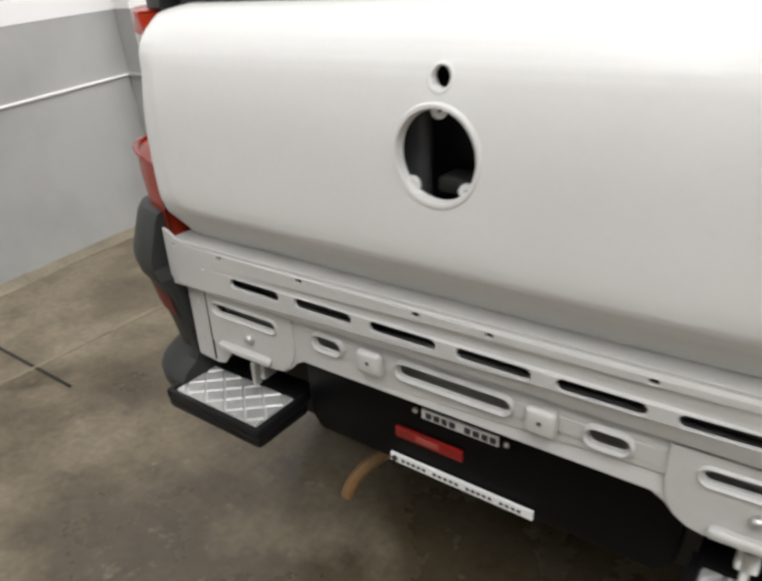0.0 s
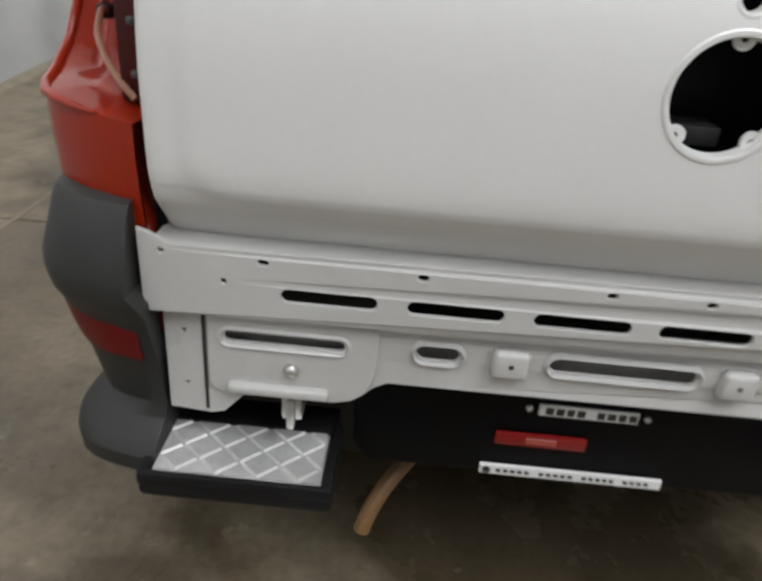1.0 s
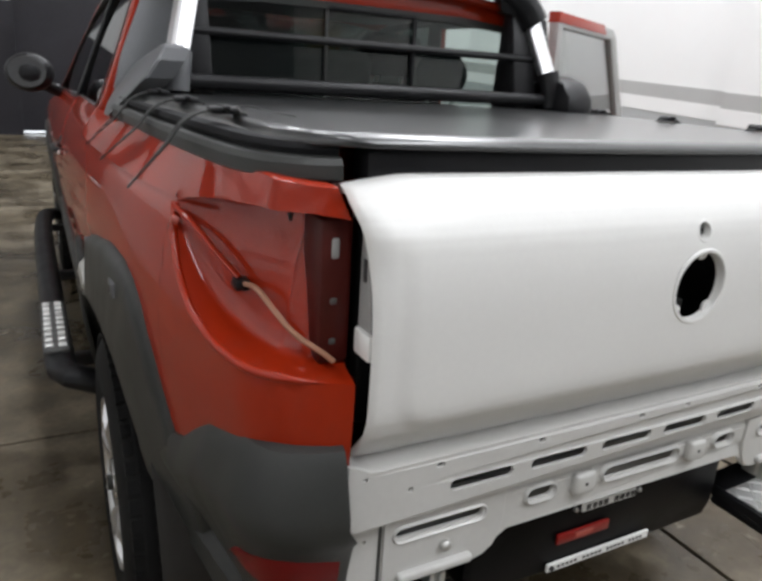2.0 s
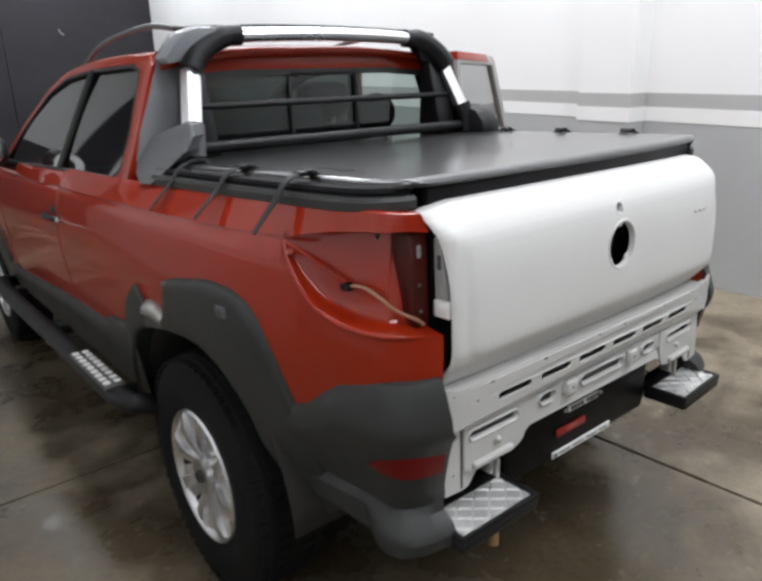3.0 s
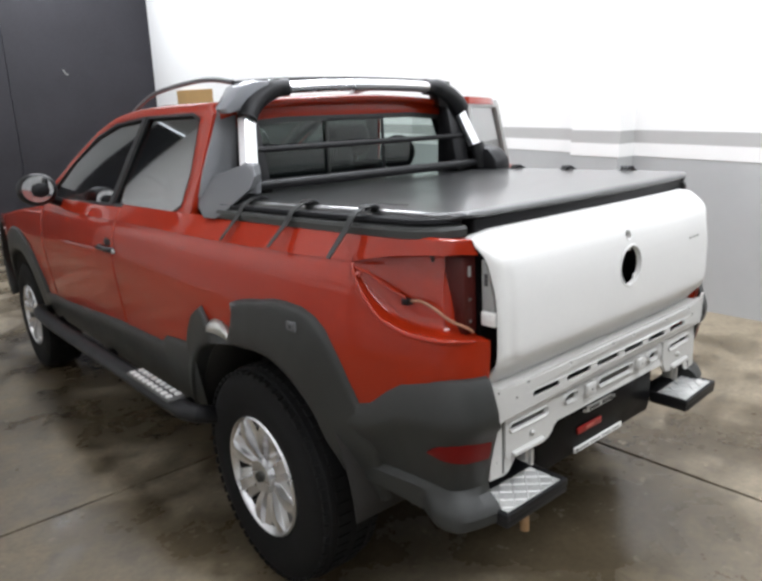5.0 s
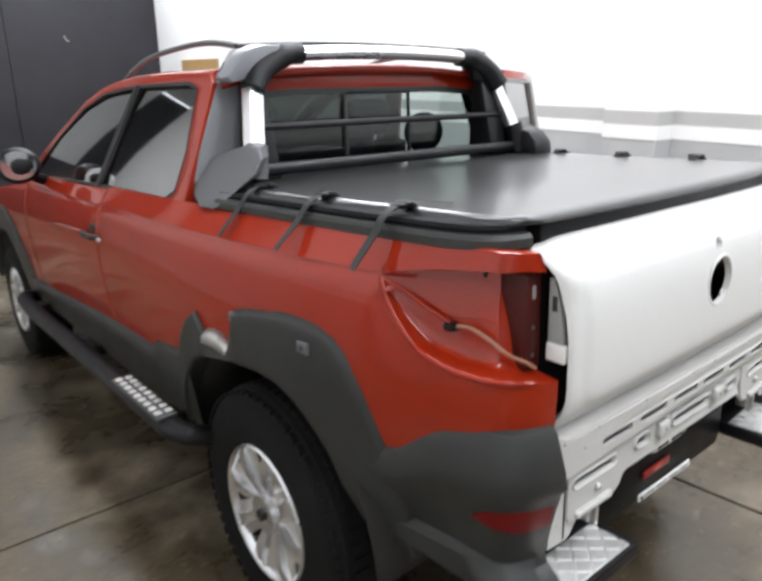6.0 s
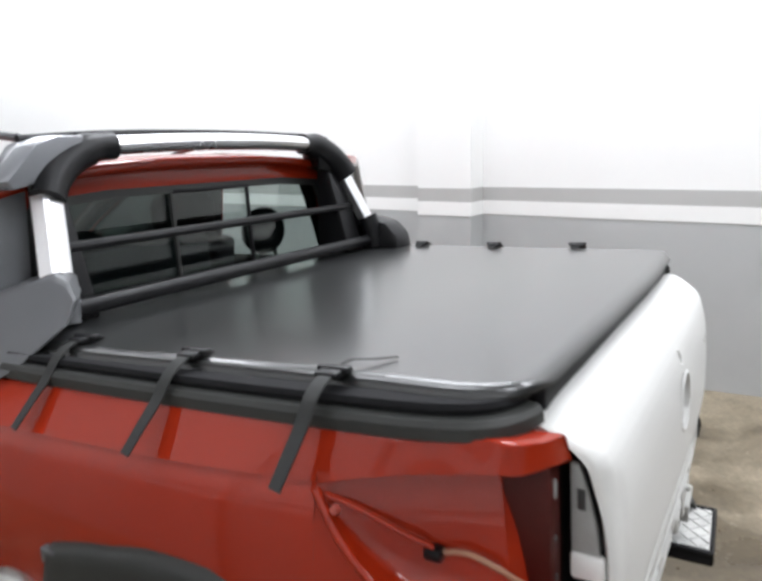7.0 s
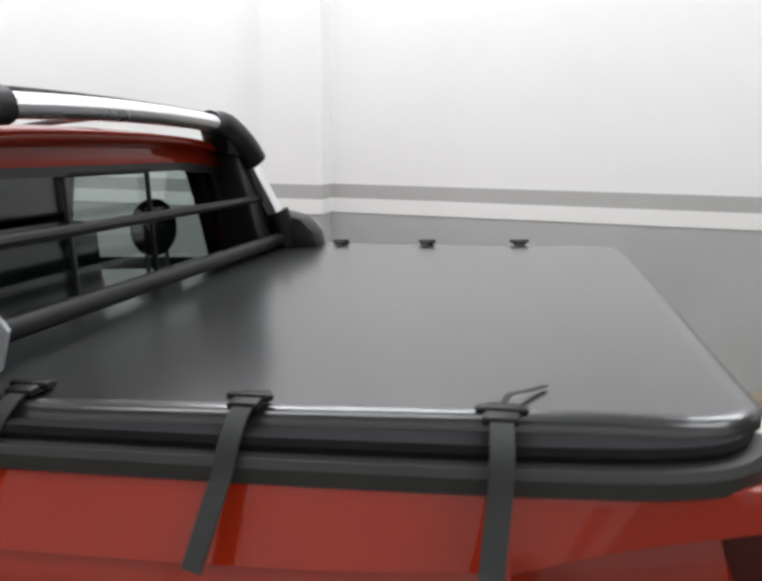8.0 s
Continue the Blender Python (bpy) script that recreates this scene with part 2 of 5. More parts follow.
def tube(bm, path, radius, segs=12, flat=1.0):
    """A round bar along a path; radius may be a list; flat squashes it across."""
    rings = []
    for k, p in enumerate(path):
        ahead = (path[min(k + 1, len(path) - 1)] - path[max(k - 1, 0)]).normalized()
        side = ahead.cross(Vector((0, 0, 1)))
        side = side.normalized() if side.length > 0.05 else Vector((1, 0, 0))
        up = side.cross(ahead).normalized()
        r = radius[k] if isinstance(radius, (list, tuple)) else radius
        rings.append([p + r * (math.cos(a) * side + flat * math.sin(a) * up) for a in (2 * math.pi * i / segs for i in range(segs))])
    return loft(bm, rings)


def prism(bm, outline, axis, lo, hi, bevel=0.0):
    """A polygon in the two other axes, drawn out along axis from lo to hi."""
    def at(p, v):
        q = list(p)
        q.insert("xyz".index(axis), v)
        return q
    a, b = [bm.verts.new(at(p, lo)) for p in outline], [bm.verts.new(at(p, hi)) for p in outline]
    fs = [bm.faces.new(a), bm.faces.new(list(reversed(b)))]
    n = len(a)
    for i in range(n):
        fs.append(bm.faces.new((a[i], b[i], b[(i + 1) % n], a[(i + 1) % n])))
    bmesh.ops.recalc_face_normals(bm, faces=fs)
    if bevel:
        es = list({e for f in fs for e in f.edges})
        bmesh.ops.bevel(bm, geom=es, offset=bevel, segments=2, profile=0.5, affect="EDGES")
    return bm


def flat_shape(outline, holes, depth, bevel=0.0):
    """A bmesh of a flat plate in the xy plane with holes through it, depth thick about z = 0."""
    cu = bpy.data.curves.new("outline", "CURVE")
    cu.dimensions, cu.fill_mode, cu.extrude, cu.bevel_depth, cu.bevel_resolution = "2D", "BOTH", depth / 2, bevel, 1
    for ring in [outline, *holes]:
        sp = cu.splines.new("POLY")
        sp.points.add(len(ring) - 1)
        for q, p in zip(sp.points, ring):
            q.co = (p[0], p[1], 0, 1)
        sp.use_cyclic_u = True
    ob = bpy.data.objects.new("outline", cu)
    scene.collection.objects.link(ob)
    me = bpy.data.meshes.new_from_object(ob.evaluated_get(bpy.context.evaluated_depsgraph_get()))
    bm = bmesh.new()
    bm.from_mesh(me)
    bpy.data.objects.remove(ob)
    bpy.data.meshes.remove(me)
    bpy.data.curves.remove(cu)
    return bm


def stadium(cx, cy, length, height, n=8):
    r = height / 2
    h = length / 2 - r
    right = [(cx + h + r * math.cos(a), cy + r * math.sin(a)) for a in (math.pi * (k / n - 0.5) for k in range(n + 1))]
    left = [(cx - h + r * math.cos(a), cy + r * math.sin(a)) for a in (math.pi * (k / n + 0.5) for k in range(n + 1))]
    return right + left


def disc(cx, cy, r, n=24, squash=1.0):
    return [(cx + r * math.cos(2 * math.pi * k / n), cy + squash * r * math.sin(2 * math.pi * k / n)) for k in range(n)]


def lerp_table(table, v):
    return float(np.interp(v, [a for a, _ in table], [b for _, b in table]))


def mirrored(ob, parent):
    """The same part on the truck's other side, with its own sub-parts."""
    twin = new(ob.name.split(".")[0], ob.data.copy())
    twin.data.transform(Matrix.Diagonal((-1, 1, 1, 1)))
    twin.data.flip_normals()
    twin.parent = parent
    for mod in ob.modifiers:
        copy = twin.modifiers.new(mod.name, mod.type)
        copy.thickness, copy.offset = mod.thickness, mod.offset
    for child in ob.children:
        mirrored(child, twin)
    if "label" in ob:
        twin["label"] = ob["label"]
    return twin


# ---------------------------------------------------------------- the garage
RIGHT = lambda y: 2.75 + 0.054 * y
LEFT = lambda y: -2.31 - 0.15 * min(y, 1.6) - 0.115 * max(0.0, y - 1.6)
BACK, FRONT, HIGH, DEEP = -6.0, 11.3, 4.5, -1.0

JOINT_X, JOINT_Y, JOINT_XL = 0.672, 1.55, -1.66


def slab(x0, x1, y0, y1):
    g = 0.0065
    return boxed((x0 + g, y0 + g, -0.12), (x1 - g, y1 - g, 0.0), 0.002, 1)


floor = tagged(new("floor", mesh_of(boxed((-6, BACK - 1, -0.3), (6, FRONT + 1.2, -0.012)), "floor")), "worn brown concrete floor with damp stains", "floor", kind="structure")
floor.data.materials.append(UNDER)
floor.matrix_basis = TIP
xs, ys = [-5.5, JOINT_XL, JOINT_X, 3.0, 5.5], [BACK - 1, -2.6, JOINT_Y, 5.7, 9.0, FRONT + 1.2]
for x0, x1 in zip(xs, xs[1:]):
    for y0, y1 in zip(ys, ys[1:]):
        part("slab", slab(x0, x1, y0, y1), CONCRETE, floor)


def wall(name, label, line, y0, y1, out, bands):
    """A wall along y whose face follows line(y); bands of (z0, z1, material, proud)."""
    holder = None
    for z0, z1, mat, proud in bands:
        bm = bmesh.new()
        t = 0.2 * out
        pr = -proud * out
        ys = (y0, 1.6, y1)
        prism(bm, [(line(y) + pr, y) for y in ys] + [(line(y) + t, y) for y in reversed(ys)], "z", z0, z1)
        ob = new(name if holder is None else "band", mesh_of(bm, name))
        ob.data.materials.append(mat)
        if holder is None:
            holder = tagged(ob, label, "wall", kind="structure")
        else:
            ob.parent = holder
    return holder


wall_right = wall("wall_right", "white garage wall with grey dado and painted stripe", RIGHT, BACK, FRONT, 1,
                  [(1.125, HIGH, WALL_WHITE, 0), (DEEP, 0.948, WALL_GREY, 0), (0.948, 1.038, WALL_WHITE, 0.003), (1.038, 1.125, WALL_STRIPE, 0.002)])
wall_left = wall("wall_left", "white garage wall, cool grey below, with thin pipe", LEFT, BACK, FRONT, -1,
                 [(1.125, HIGH, WALL_WHITE, 0), (DEEP, 0.948, WALL_COOL, 0), (0.948, 1.038, WALL_WHITE, 0.003), (1.038, 1.125, WALL_STRIPE, 0.002)])
part("saw_cut", boxed((-1.95, 0.178, -0.02), (-1.45, 0.190, 0.0015)), UNDER, floor)
rnd = random.Random(11)
strip = []
for k in range(60):
    y = BACK + (FRONT - BACK) * k / 59
    wide = 0.05 + 0.03 * rnd.random()
    strip.append([(LEFT(y) - 0.01, y, 0.030 - 0.05 * y), (LEFT(y) + 0.4 * wide, y, 0.022 - 0.05 * y), (LEFT(y) + wide, y, 0.004 - 0.05 * y), (LEFT(y) + wide, y, -0.03 - 0.05 * y), (LEFT(y) - 0.01, y, -0.03 - 0.05 * y)])
part("mortar_fillet", loft(bmesh.new(), strip), MORTAR, wall_left)
strip = []
for k in range(60):
    y = BACK + 1 + (FRONT - BACK - 1) * k / 59
    wide = 0.010 + 0.010 * rnd.random()
    strip.append([(JOINT_XL - wide, y, 0.0), (JOINT_XL - wide * 0.5, y, 0.003), (JOINT_XL + 0.004, y, 0.003), (JOINT_XL + 0.006, y, 0.0), (JOINT_XL, y, -0.02)])
part("joint_filler", loft(bmesh.new(), strip), MORTAR, floor)
bm = bmesh.new()
tube(bm, [Vector((LEFT(y) + 0.0065, y, 0.665)) for y in (BACK, 0.0, 1.6, 4.0, FRONT)], 0.0065, 8)
part("pipe", bm, WALL_WHITE, wall_left)
# unseen end walls; the back one is darkened to cut its bounce light
for name, y in (("wall_back", BACK), ("wall_front", FRONT + 0.6)):
    ob = new(name, mesh_of(boxed((-6, y - 0.2, DEEP), (6, y, HIGH)), name))
    ob.data.materials.append(WALL_DIM if y < 0 else WALL_GREY)
    tagged(ob, "plain grey end wall, out of view", "wall", kind="structure")
# grey wall section added to be reflected in the front side window
ob = new("wall_front_pier", mesh_of(boxed((-2.95, FRONT - 0.16, 1.35), (-0.95, FRONT - 0.08, HIGH)), "wall_front_pier"))
ob.data.materials.append(WALL_GREY)
pier = tagged(ob, "grey wall section added before the gate, dark below", "wall", kind="structure")
# dark lower part, added to keep the door's reflection dark
part("dado", boxed((-2.96, FRONT - 0.17, DEEP), (-0.94, FRONT - 0.07, 1.35)), GATE, pier)
# unseen ceiling, greyed to hold down its bounce light
ob = new("ceiling", mesh_of(boxed((-6, BACK - 0.2, HIGH), (6, FRONT + 0.6, HIGH + 0.2)), "ceiling"))
ob.data.materials.append(CEILING)
tagged(ob, "plain grey garage ceiling, out of view", "ceiling", kind="structure")


def pilaster(y0, y1, x0, x1, lower):
    holder = None
    for z0, z1, mat, pr in ((1.125, HIGH, WALL_WHITE, 0), (DEEP, 0.948, lower, 0), (0.948, 1.038, WALL_WHITE, 0.003), (1.038, 1.125, WALL_STRIPE, 0.002)):
        inner = x0 - pr if x1 > x0 else x0 + pr
        bm = boxed((min(inner, x1), y0 - pr, z0), (max(inner, x1), y1 + pr, z1))
        ob = new("pilaster" if holder is None else "band", mesh_of(bm, "pilaster"))
        ob.data.materials.append(mat)
        if holder is None:
            holder = tagged(ob, "shallow wall pilaster painted like the wall", "pilaster", kind="structure")
        else:
            ob.parent = holder
    return holder


pilaster(1.63, 2.01, 2.64, RIGHT(2.01) + 0.05, WALL_GREY)
left_pilaster = pilaster(1.36, 1.75, -2.395, LEFT(1.75) - 0.05, WALL_COOL)
ledge = boxed((-2.60, 1.345, 0.655), (-2.380, 1.765, 0.672), 0.004, 1)
part("ledge", ledge, WALL_COOL, left_pilaster)

# dark sliding gate at the far end, daylight under it
gate = thing("gate", "dark steel garage gate, closed, light below", "gate", at=(0, FRONT, -0.05 * FRONT))
gate["kind"] = "structure"
for k in range(3):
    x0 = -4.4 + k * 2.7
    bm = boxed((x0 + 0.002, -0.05, 0.05), (x0 + 2.698, 0.0, 4.4), 0.006, 1)
    part("panel", bm, GATE, gate)
bm = bmesh.new()
tube(bm, smooth_path([(1.83, -0.053, 2.52), (1.86, -0.053, 2.46), (1.90, -0.053, 2.44)], 6), 0.012, 6)
part("scuff", bm, FLANGE, gate)
part("gap_light", boxed((-4.4, 0.10, 0.0), (3.7, 0.12, 0.05)), DAYLIGHT, gate)
# lintel and upper glowing strip, added for a white line reflected in the side window
part("lintel", boxed((-4.6, -0.06, 4.46), (3.9, 0.2, 5.2)), WALL_GREY, gate)
part("gap_light", boxed((-4.4, 0.02, 4.40), (3.7, 0.04, 4.46)), DAYLIGHT, gate)
door = thing("door", "plain tan wooden door in the white wall", "door", at=(RIGHT(9.3), 9.3, -0.46))
part("leaf", boxed((-0.03, -0.55, 0), (0.02, 0.75, 2.05), 0.005, 1), WOOD, door)
part("door_handle", boxed((-0.07, -0.48, 1.0), (-0.03, -0.36, 1.02), 0.004, 1), STEEL, door)

for lx, ly, watts in LAMPS:
    fix = thing("ceiling_light", "ceiling light panel with glowing diffuser, added out of view", "lamp", "ceiling lights", (lx, ly, HIGH))
    part("housing", boxed((-0.34, -1.22, -0.07), (0.34, 1.22, 0.0), 0.01, 1), CEILING, fix)
    part("diffuser", boxed((-0.31, -1.2, -0.11), (0.31, 1.2, -0.07), 0.015, 2), TUBE_GLOW, fix)
    data = bpy.data.lights.new("ceiling_lamp", "AREA")
    data.shape, data.size, data.size_y, data.energy, data.color = "RECTANGLE", 0.6, 2.4, watts, (0.945, 0.963, 1.0)
    lamp = new("lamp_light", data)
    lamp.location = (lx, ly, LAMP_Z)

# ---------------------------------------------------------------- the pickup
HUB_R, HUB_F, HUB_Z = 0.725, 3.435, 0.333
truck = thing("pickup_truck", "orange-red extended-cab pickup with white tailgate, rear bumper removed", "pickup truck")
truck.matrix_basis = TIP

PLAN = [(-0.535, 0.014), (-0.57, 0.021), (-0.606, 0.036), (-0.640, 0.065), (-0.658, 0.12), (-0.677, 0.20), (-0.703, 0.32), (-0.730, 0.5), (-0.749, 0.75), (-0.758, 1.0),
        (-0.76, 1.4), (-0.76, 2.0), (-0.758, 2.6), (-0.752, 3.2), (-0.745, 3.6), (-0.72, 3.95), (-0.65, 4.18), (-0.45, 4.30)]
SHELL = smooth_path([(x, y, 0) for x, y in PLAN], 361)
BUMPER_LINE = smooth_path([(x, y, 0) for x, y in [(-0.548, 0.036), (-0.60, 0.042), (-0.640, 0.066)] + PLAN[4:]], 361)
INSET = [(0.38, 0.046), (0.48, 0.030), (0.56, 0.020), (0.62, 0.0135), (0.68, 0.0070), (0.74, 0.0010), (0.79, -0.0035), (0.83, -0.0055), (0.87, -0.0045), (0.905, -0.001), (0.935, 0.0035), (0.955, 0.0075), (0.975, 0.0125), (0.995, 0.0190), (1.008, 0.0250), (1.0115, 0.0285), (1.0140, 0.0290), (1.0145, 0.0250), (1.085, 0.075), (1.11, 0.09)]


RAIL = [(-0.532, 0.090, 0), (-0.556, 0.094, 0), (-0.588, 0.112, 0), (-0.612, 0.155, 0), (-0.628, 0.25, 0), (-0.648, 0.5, 0), (-0.662, 0.8, 0), (-0.6655, 0.955, 0)]
RAIL_LINE = smooth_path(RAIL, 160)
TOP_Z = [(0.012, 1.067), (0.04, 1.072), (0.10, 1.075), (0.50, 1.074), (0.80, 1.071), (1.0, 1.066), (1.15, 1.085)]


def rail_gap(k):
    """How far in from the plan's line the bed rail's outer face lies."""
    p, d = SHELL[k], (SHELL[k + 1] - SHELL[max(0, k - 1)]).normalized()
    n = Vector((-d.y, d.x, 0))
    for i in range(110):
        if min((p - n * (0.001 * i) - r).length for r in RAIL_LINE) <= 0.0165:
            return 0.001 * i
    return 0.06


TOP_IN = [(SHELL[k].y, min(rail_gap(k), lerp_table([(0.0, 0.026), (0.06, 0.032), (0.12, 0.045), (0.2, 0.12)], SHELL[k].y))) for k in range(0, len(SHELL) // 2, 4) if SHELL[k].y < 0.94] + [(1.0, 0.078), (1.15, 0.070)]


def inset(y, z):
    """How far the flank stands in from the plan's line: plain below the crease, up to the bed rail above it."""
    if z <= 1.0145:
        return lerp_table(INSET, z)
    return 0.0250 + (lerp_table(TOP_IN, y) - 0.0250) * (z - 1.0145) / (lerp_table(TOP_Z, y) - 1.0145)


SHELL_STEP = (SHELL[1] - SHELL[0]).length


def shell_point(k, z, out=0.0, line=None):
    """A point of the left flank: k counts along the plan, z is the height, out stands proud of it."""
    line = line or SHELL
    p, a, b = line[k], line[max(0, k - 2)], line[min(len(line) - 1, k + 2)]
    d = (b - a).normalized()
    n = Vector((-d.y, d.x, 0))
    q = p + n * (out - inset(p.y, z)) + Vector((0, 0, z))
    if z > 1.03 and p.y < 0.1:
        q.x = min(q.x, -0.535 - 0.44 * (z - 1.03))
    return q


def index_at(y):
    return min(range(20, len(SHELL)), key=lambda k: abs(SHELL[k].y - y) + (9 if SHELL[k].x > -0.6 else 0))


K_TIP, K_DOOR_R, K_DOOR_F = index_at(0.297), index_at(1.72), index_at(2.80)


def arch(y, r):
    for hub in (HUB_R, HUB_F):
        if abs(y - hub) < r:
            return HUB_Z + math.sqrt(r * r - (y - hub) ** 2)
    return 0.0


def flank_low(k):
    y = SHELL[k].y
    return max(arch(y, 0.432), 0.60 if y < 0.33 else 0.40)


def lens_low(k):
    """Lower edge of the empty tail-lamp recess."""
    f = k / K_TIP
    return lerp_table([(0.0, 0.848), (0.1, 0.854), (0.3, 0.861), (0.53, 0.867), (0.68, 0.883), (0.74, 0.893), (0.84, 0.925), (0.9, 0.952), (0.96, 0.982), (1.0, 1.006)], f)


LENS_TOP = 1.036


def lens_high(k):
    return lerp_table([(0.0, 1.033), (0.15, 1.040), (0.42, 1.040), (0.66, 1.034), (0.9, 1.020), (1.0, 1.010)], k / K_TIP)


def flank(bm, k0, k1, low, high, rows=14):
    cols = []
    crease = [0.990, 1.004, 1.0115, 1.0140, 1.0145, 1.022, 1.036, 1.060]
    for k in range(k0, k1 + 1):
        lo, hi = low(k), high(k)
        if hi > 1.05 and lo < 0.95:
            zs = [lo + (0.900 - lo) * i / (rows - 1) for i in range(rows)] + [0.915, 0.93, 0.945, 0.96, 0.975] + crease[:-1] + [min(1.060, hi - 0.004), hi]
        else:
            zs = [lo + (hi - lo) * i / (rows - 1) for i in range(rows)]
        cols.append([shell_point(k, z) for z in zs])
    grid(bm, cols)
    return bm


def sides(make):
    left = make()
    mirrored(left, left.parent)


def quarter_panel(k_end):
    bm = bmesh.new()
    flank(bm, K_TIP, k_end, flank_low, lambda k: min(lerp_table(TOP_Z, SHELL[k].y), 1.074), 26)
    flank(bm, 0, K_TIP, flank_low, lens_low, 10)
    flank(bm, 0, K_TIP, lens_high, lambda k: lerp_table(TOP_Z, SHELL[k].y), 6)
    # the recess behind the missing lamp
    cols = []
    for k in range(0, K_TIP + 1):
        lo, hi = lens_low(k), lens_high(k)
        f = k / K_TIP
        depth = 0.072 * (1 - f ** 4) ** 0.9
        col = [shell_point(k, lo)]
        # a flat shelf runs in from the lip, then the back wall rises out of a rounded corner
        for i in range(1, 25):
            if i < 9:
                t, d = 0.010 * i / 8, depth * 0.62 * i / 8
            elif i < 16:
                a = (i - 8) / 8 * math.pi / 2
                t, d = 0.010 + 0.20 * (1 - math.cos(a)), depth * (0.62 + 0.30 * math.sin(a))
            else:
                q = (i - 15) / 9
                t, d = 0.171 + 0.829 * q * 0.995, depth * (0.915 + 0.085 * q)
            col.append(shell_point(k, lo + (hi - lo) * t, -d))
        col.append(shell_point(k, hi))
        cols.append(col)
    grid(bm, cols)
    # flat top of the rear corner, running in under the bed rail
    tops = [k for k in range(0, index_at(0.26) + 1)]
    grid(bm, [[shell_point(k, lerp_table(TOP_Z, SHELL[k].y)) for k in tops], [shell_point(k, lerp_table(TOP_Z, SHELL[k].y), -0.004) + Vector((0, 0, 0.002)) for k in tops],
              [shell_point(k, lerp_table(TOP_Z, SHELL[k].y), -0.05) for k in tops]])
    # rolled lip along the recess's lower edge
    tube(bm, [shell_point(k, lens_low(k), 0.0005) for k in range(3, K_TIP + 1, 2)], [0.0015, 0.004] + [0.006] * 200, 10)
    # inner edge towards the tailgate
    col = cols[0]
    rim = [shell_point(0, 0.60)] + [shell_point(0, lens_low(0))] + col[1:-1] + [shell_point(0, LENS_TOP), shell_point(0, 1.067)]
    grid(bm, [rim, [p + Vector((0.012 if p.z > 0.85 else -0.006, 0.10, 0)) for p in rim]])
    return part("quarter_panel", bm, RED, truck, sharp=50)


left_quarter = quarter_panel(K_DOOR_R)
spare = quarter_panel(index_at(1.20))
mirrored(spare, truck)
bpy.data.objects.remove(spare)



def door_panel():
    bm = flank(bmesh.new(), K_DOOR_R + 1, K_DOOR_F, flank_low, lambda k: 1.06, 20)
    return part("cab_door", bm, RED, truck, solid=0.02)


def fender():
    bm = flank(bmesh.new(), K_DOOR_F + 1, len(SHELL) - 1, lambda k: max(flank_low(k), 0.45), lambda k: lerp_table([(2.6, 1.03), (3.2, 0.98), (4.3, 0.86)], SHELL[k].y), 16)
    return part("front_fender", bm, RED, truck, solid=0.01)


sides(door_panel)
sides(fender)


def door_handle():
    bm = bmesh.new()
    tube(bm, smooth_path([(-0.752, 1.71, 0.902), (-0.776, 1.735, 0.906), (-0.780, 1.79, 0.908), (-0.776, 1.85, 0.906), (-0.752, 1.88, 0.903)], 14), 0.0125, 10, 0.8)
    grip = part("door_handle", bm, BLACK, truck, "black pull handle over a dark cup")
    bm = bmesh.new()
    bmesh.ops.create_uvsphere(bm, u_segments=20, v_segments=10, radius=1.0, matrix=Matrix.Translation((-0.756, 1.79, 0.916)) @ Matrix.Diagonal((0.004, 0.050, 0.030, 1)))
    part("handle_cup", bm, BLACK, grip)
    bm = bmesh.new()
    bmesh.ops.create_uvsphere(bm, u_segments=14, v_segments=8, radius=1.0, matrix=Matrix.Translation((-0.768, 1.700, 0.900)) @ Matrix.Diagonal((0.006, 0.017, 0.009, 1)))
    part("lock", bm, STEEL, grip, "bright key lock")
    return grip


sides(door_handle)


# ---- plastic cladding
FLARE_OUT = [(-35, 0.46), (0, 0.455), (30, 0.50), (54, 0.539), (64, 0.536), (65.5, 0.47), (77, 0.420), (80.5, 0.430), (84, 0.470), (87.2, 0.530), (94, 0.545), (100.6, 0.5616), (106, 0.585), (116, 0.621), (121, 0.629), (125, 0.622), (129.6, 0.599), (136.9, 0.566), (142, 0.551), (150, 0.53), (160, 0.49), (170, 0.45), (200, 0.44)]
FLARE_IN = [(-35, 0.42), (40, 0.43), (50, 0.43), (68, 0.402), (90, 0.392), (110, 0.412), (120, 0.408), (135, 0.395), (150, 0.368), (165, 0.36), (200, 0.38)]
FRONT_OUT = [(-35, 0.46), (0, 0.47), (30, 0.51), (60, 0.54), (90, 0.53), (120, 0.54), (150, 0.51), (180, 0.47), (200, 0.46)]


def nearest_x(y):
    k = index_at(y)
    return SHELL[k].x


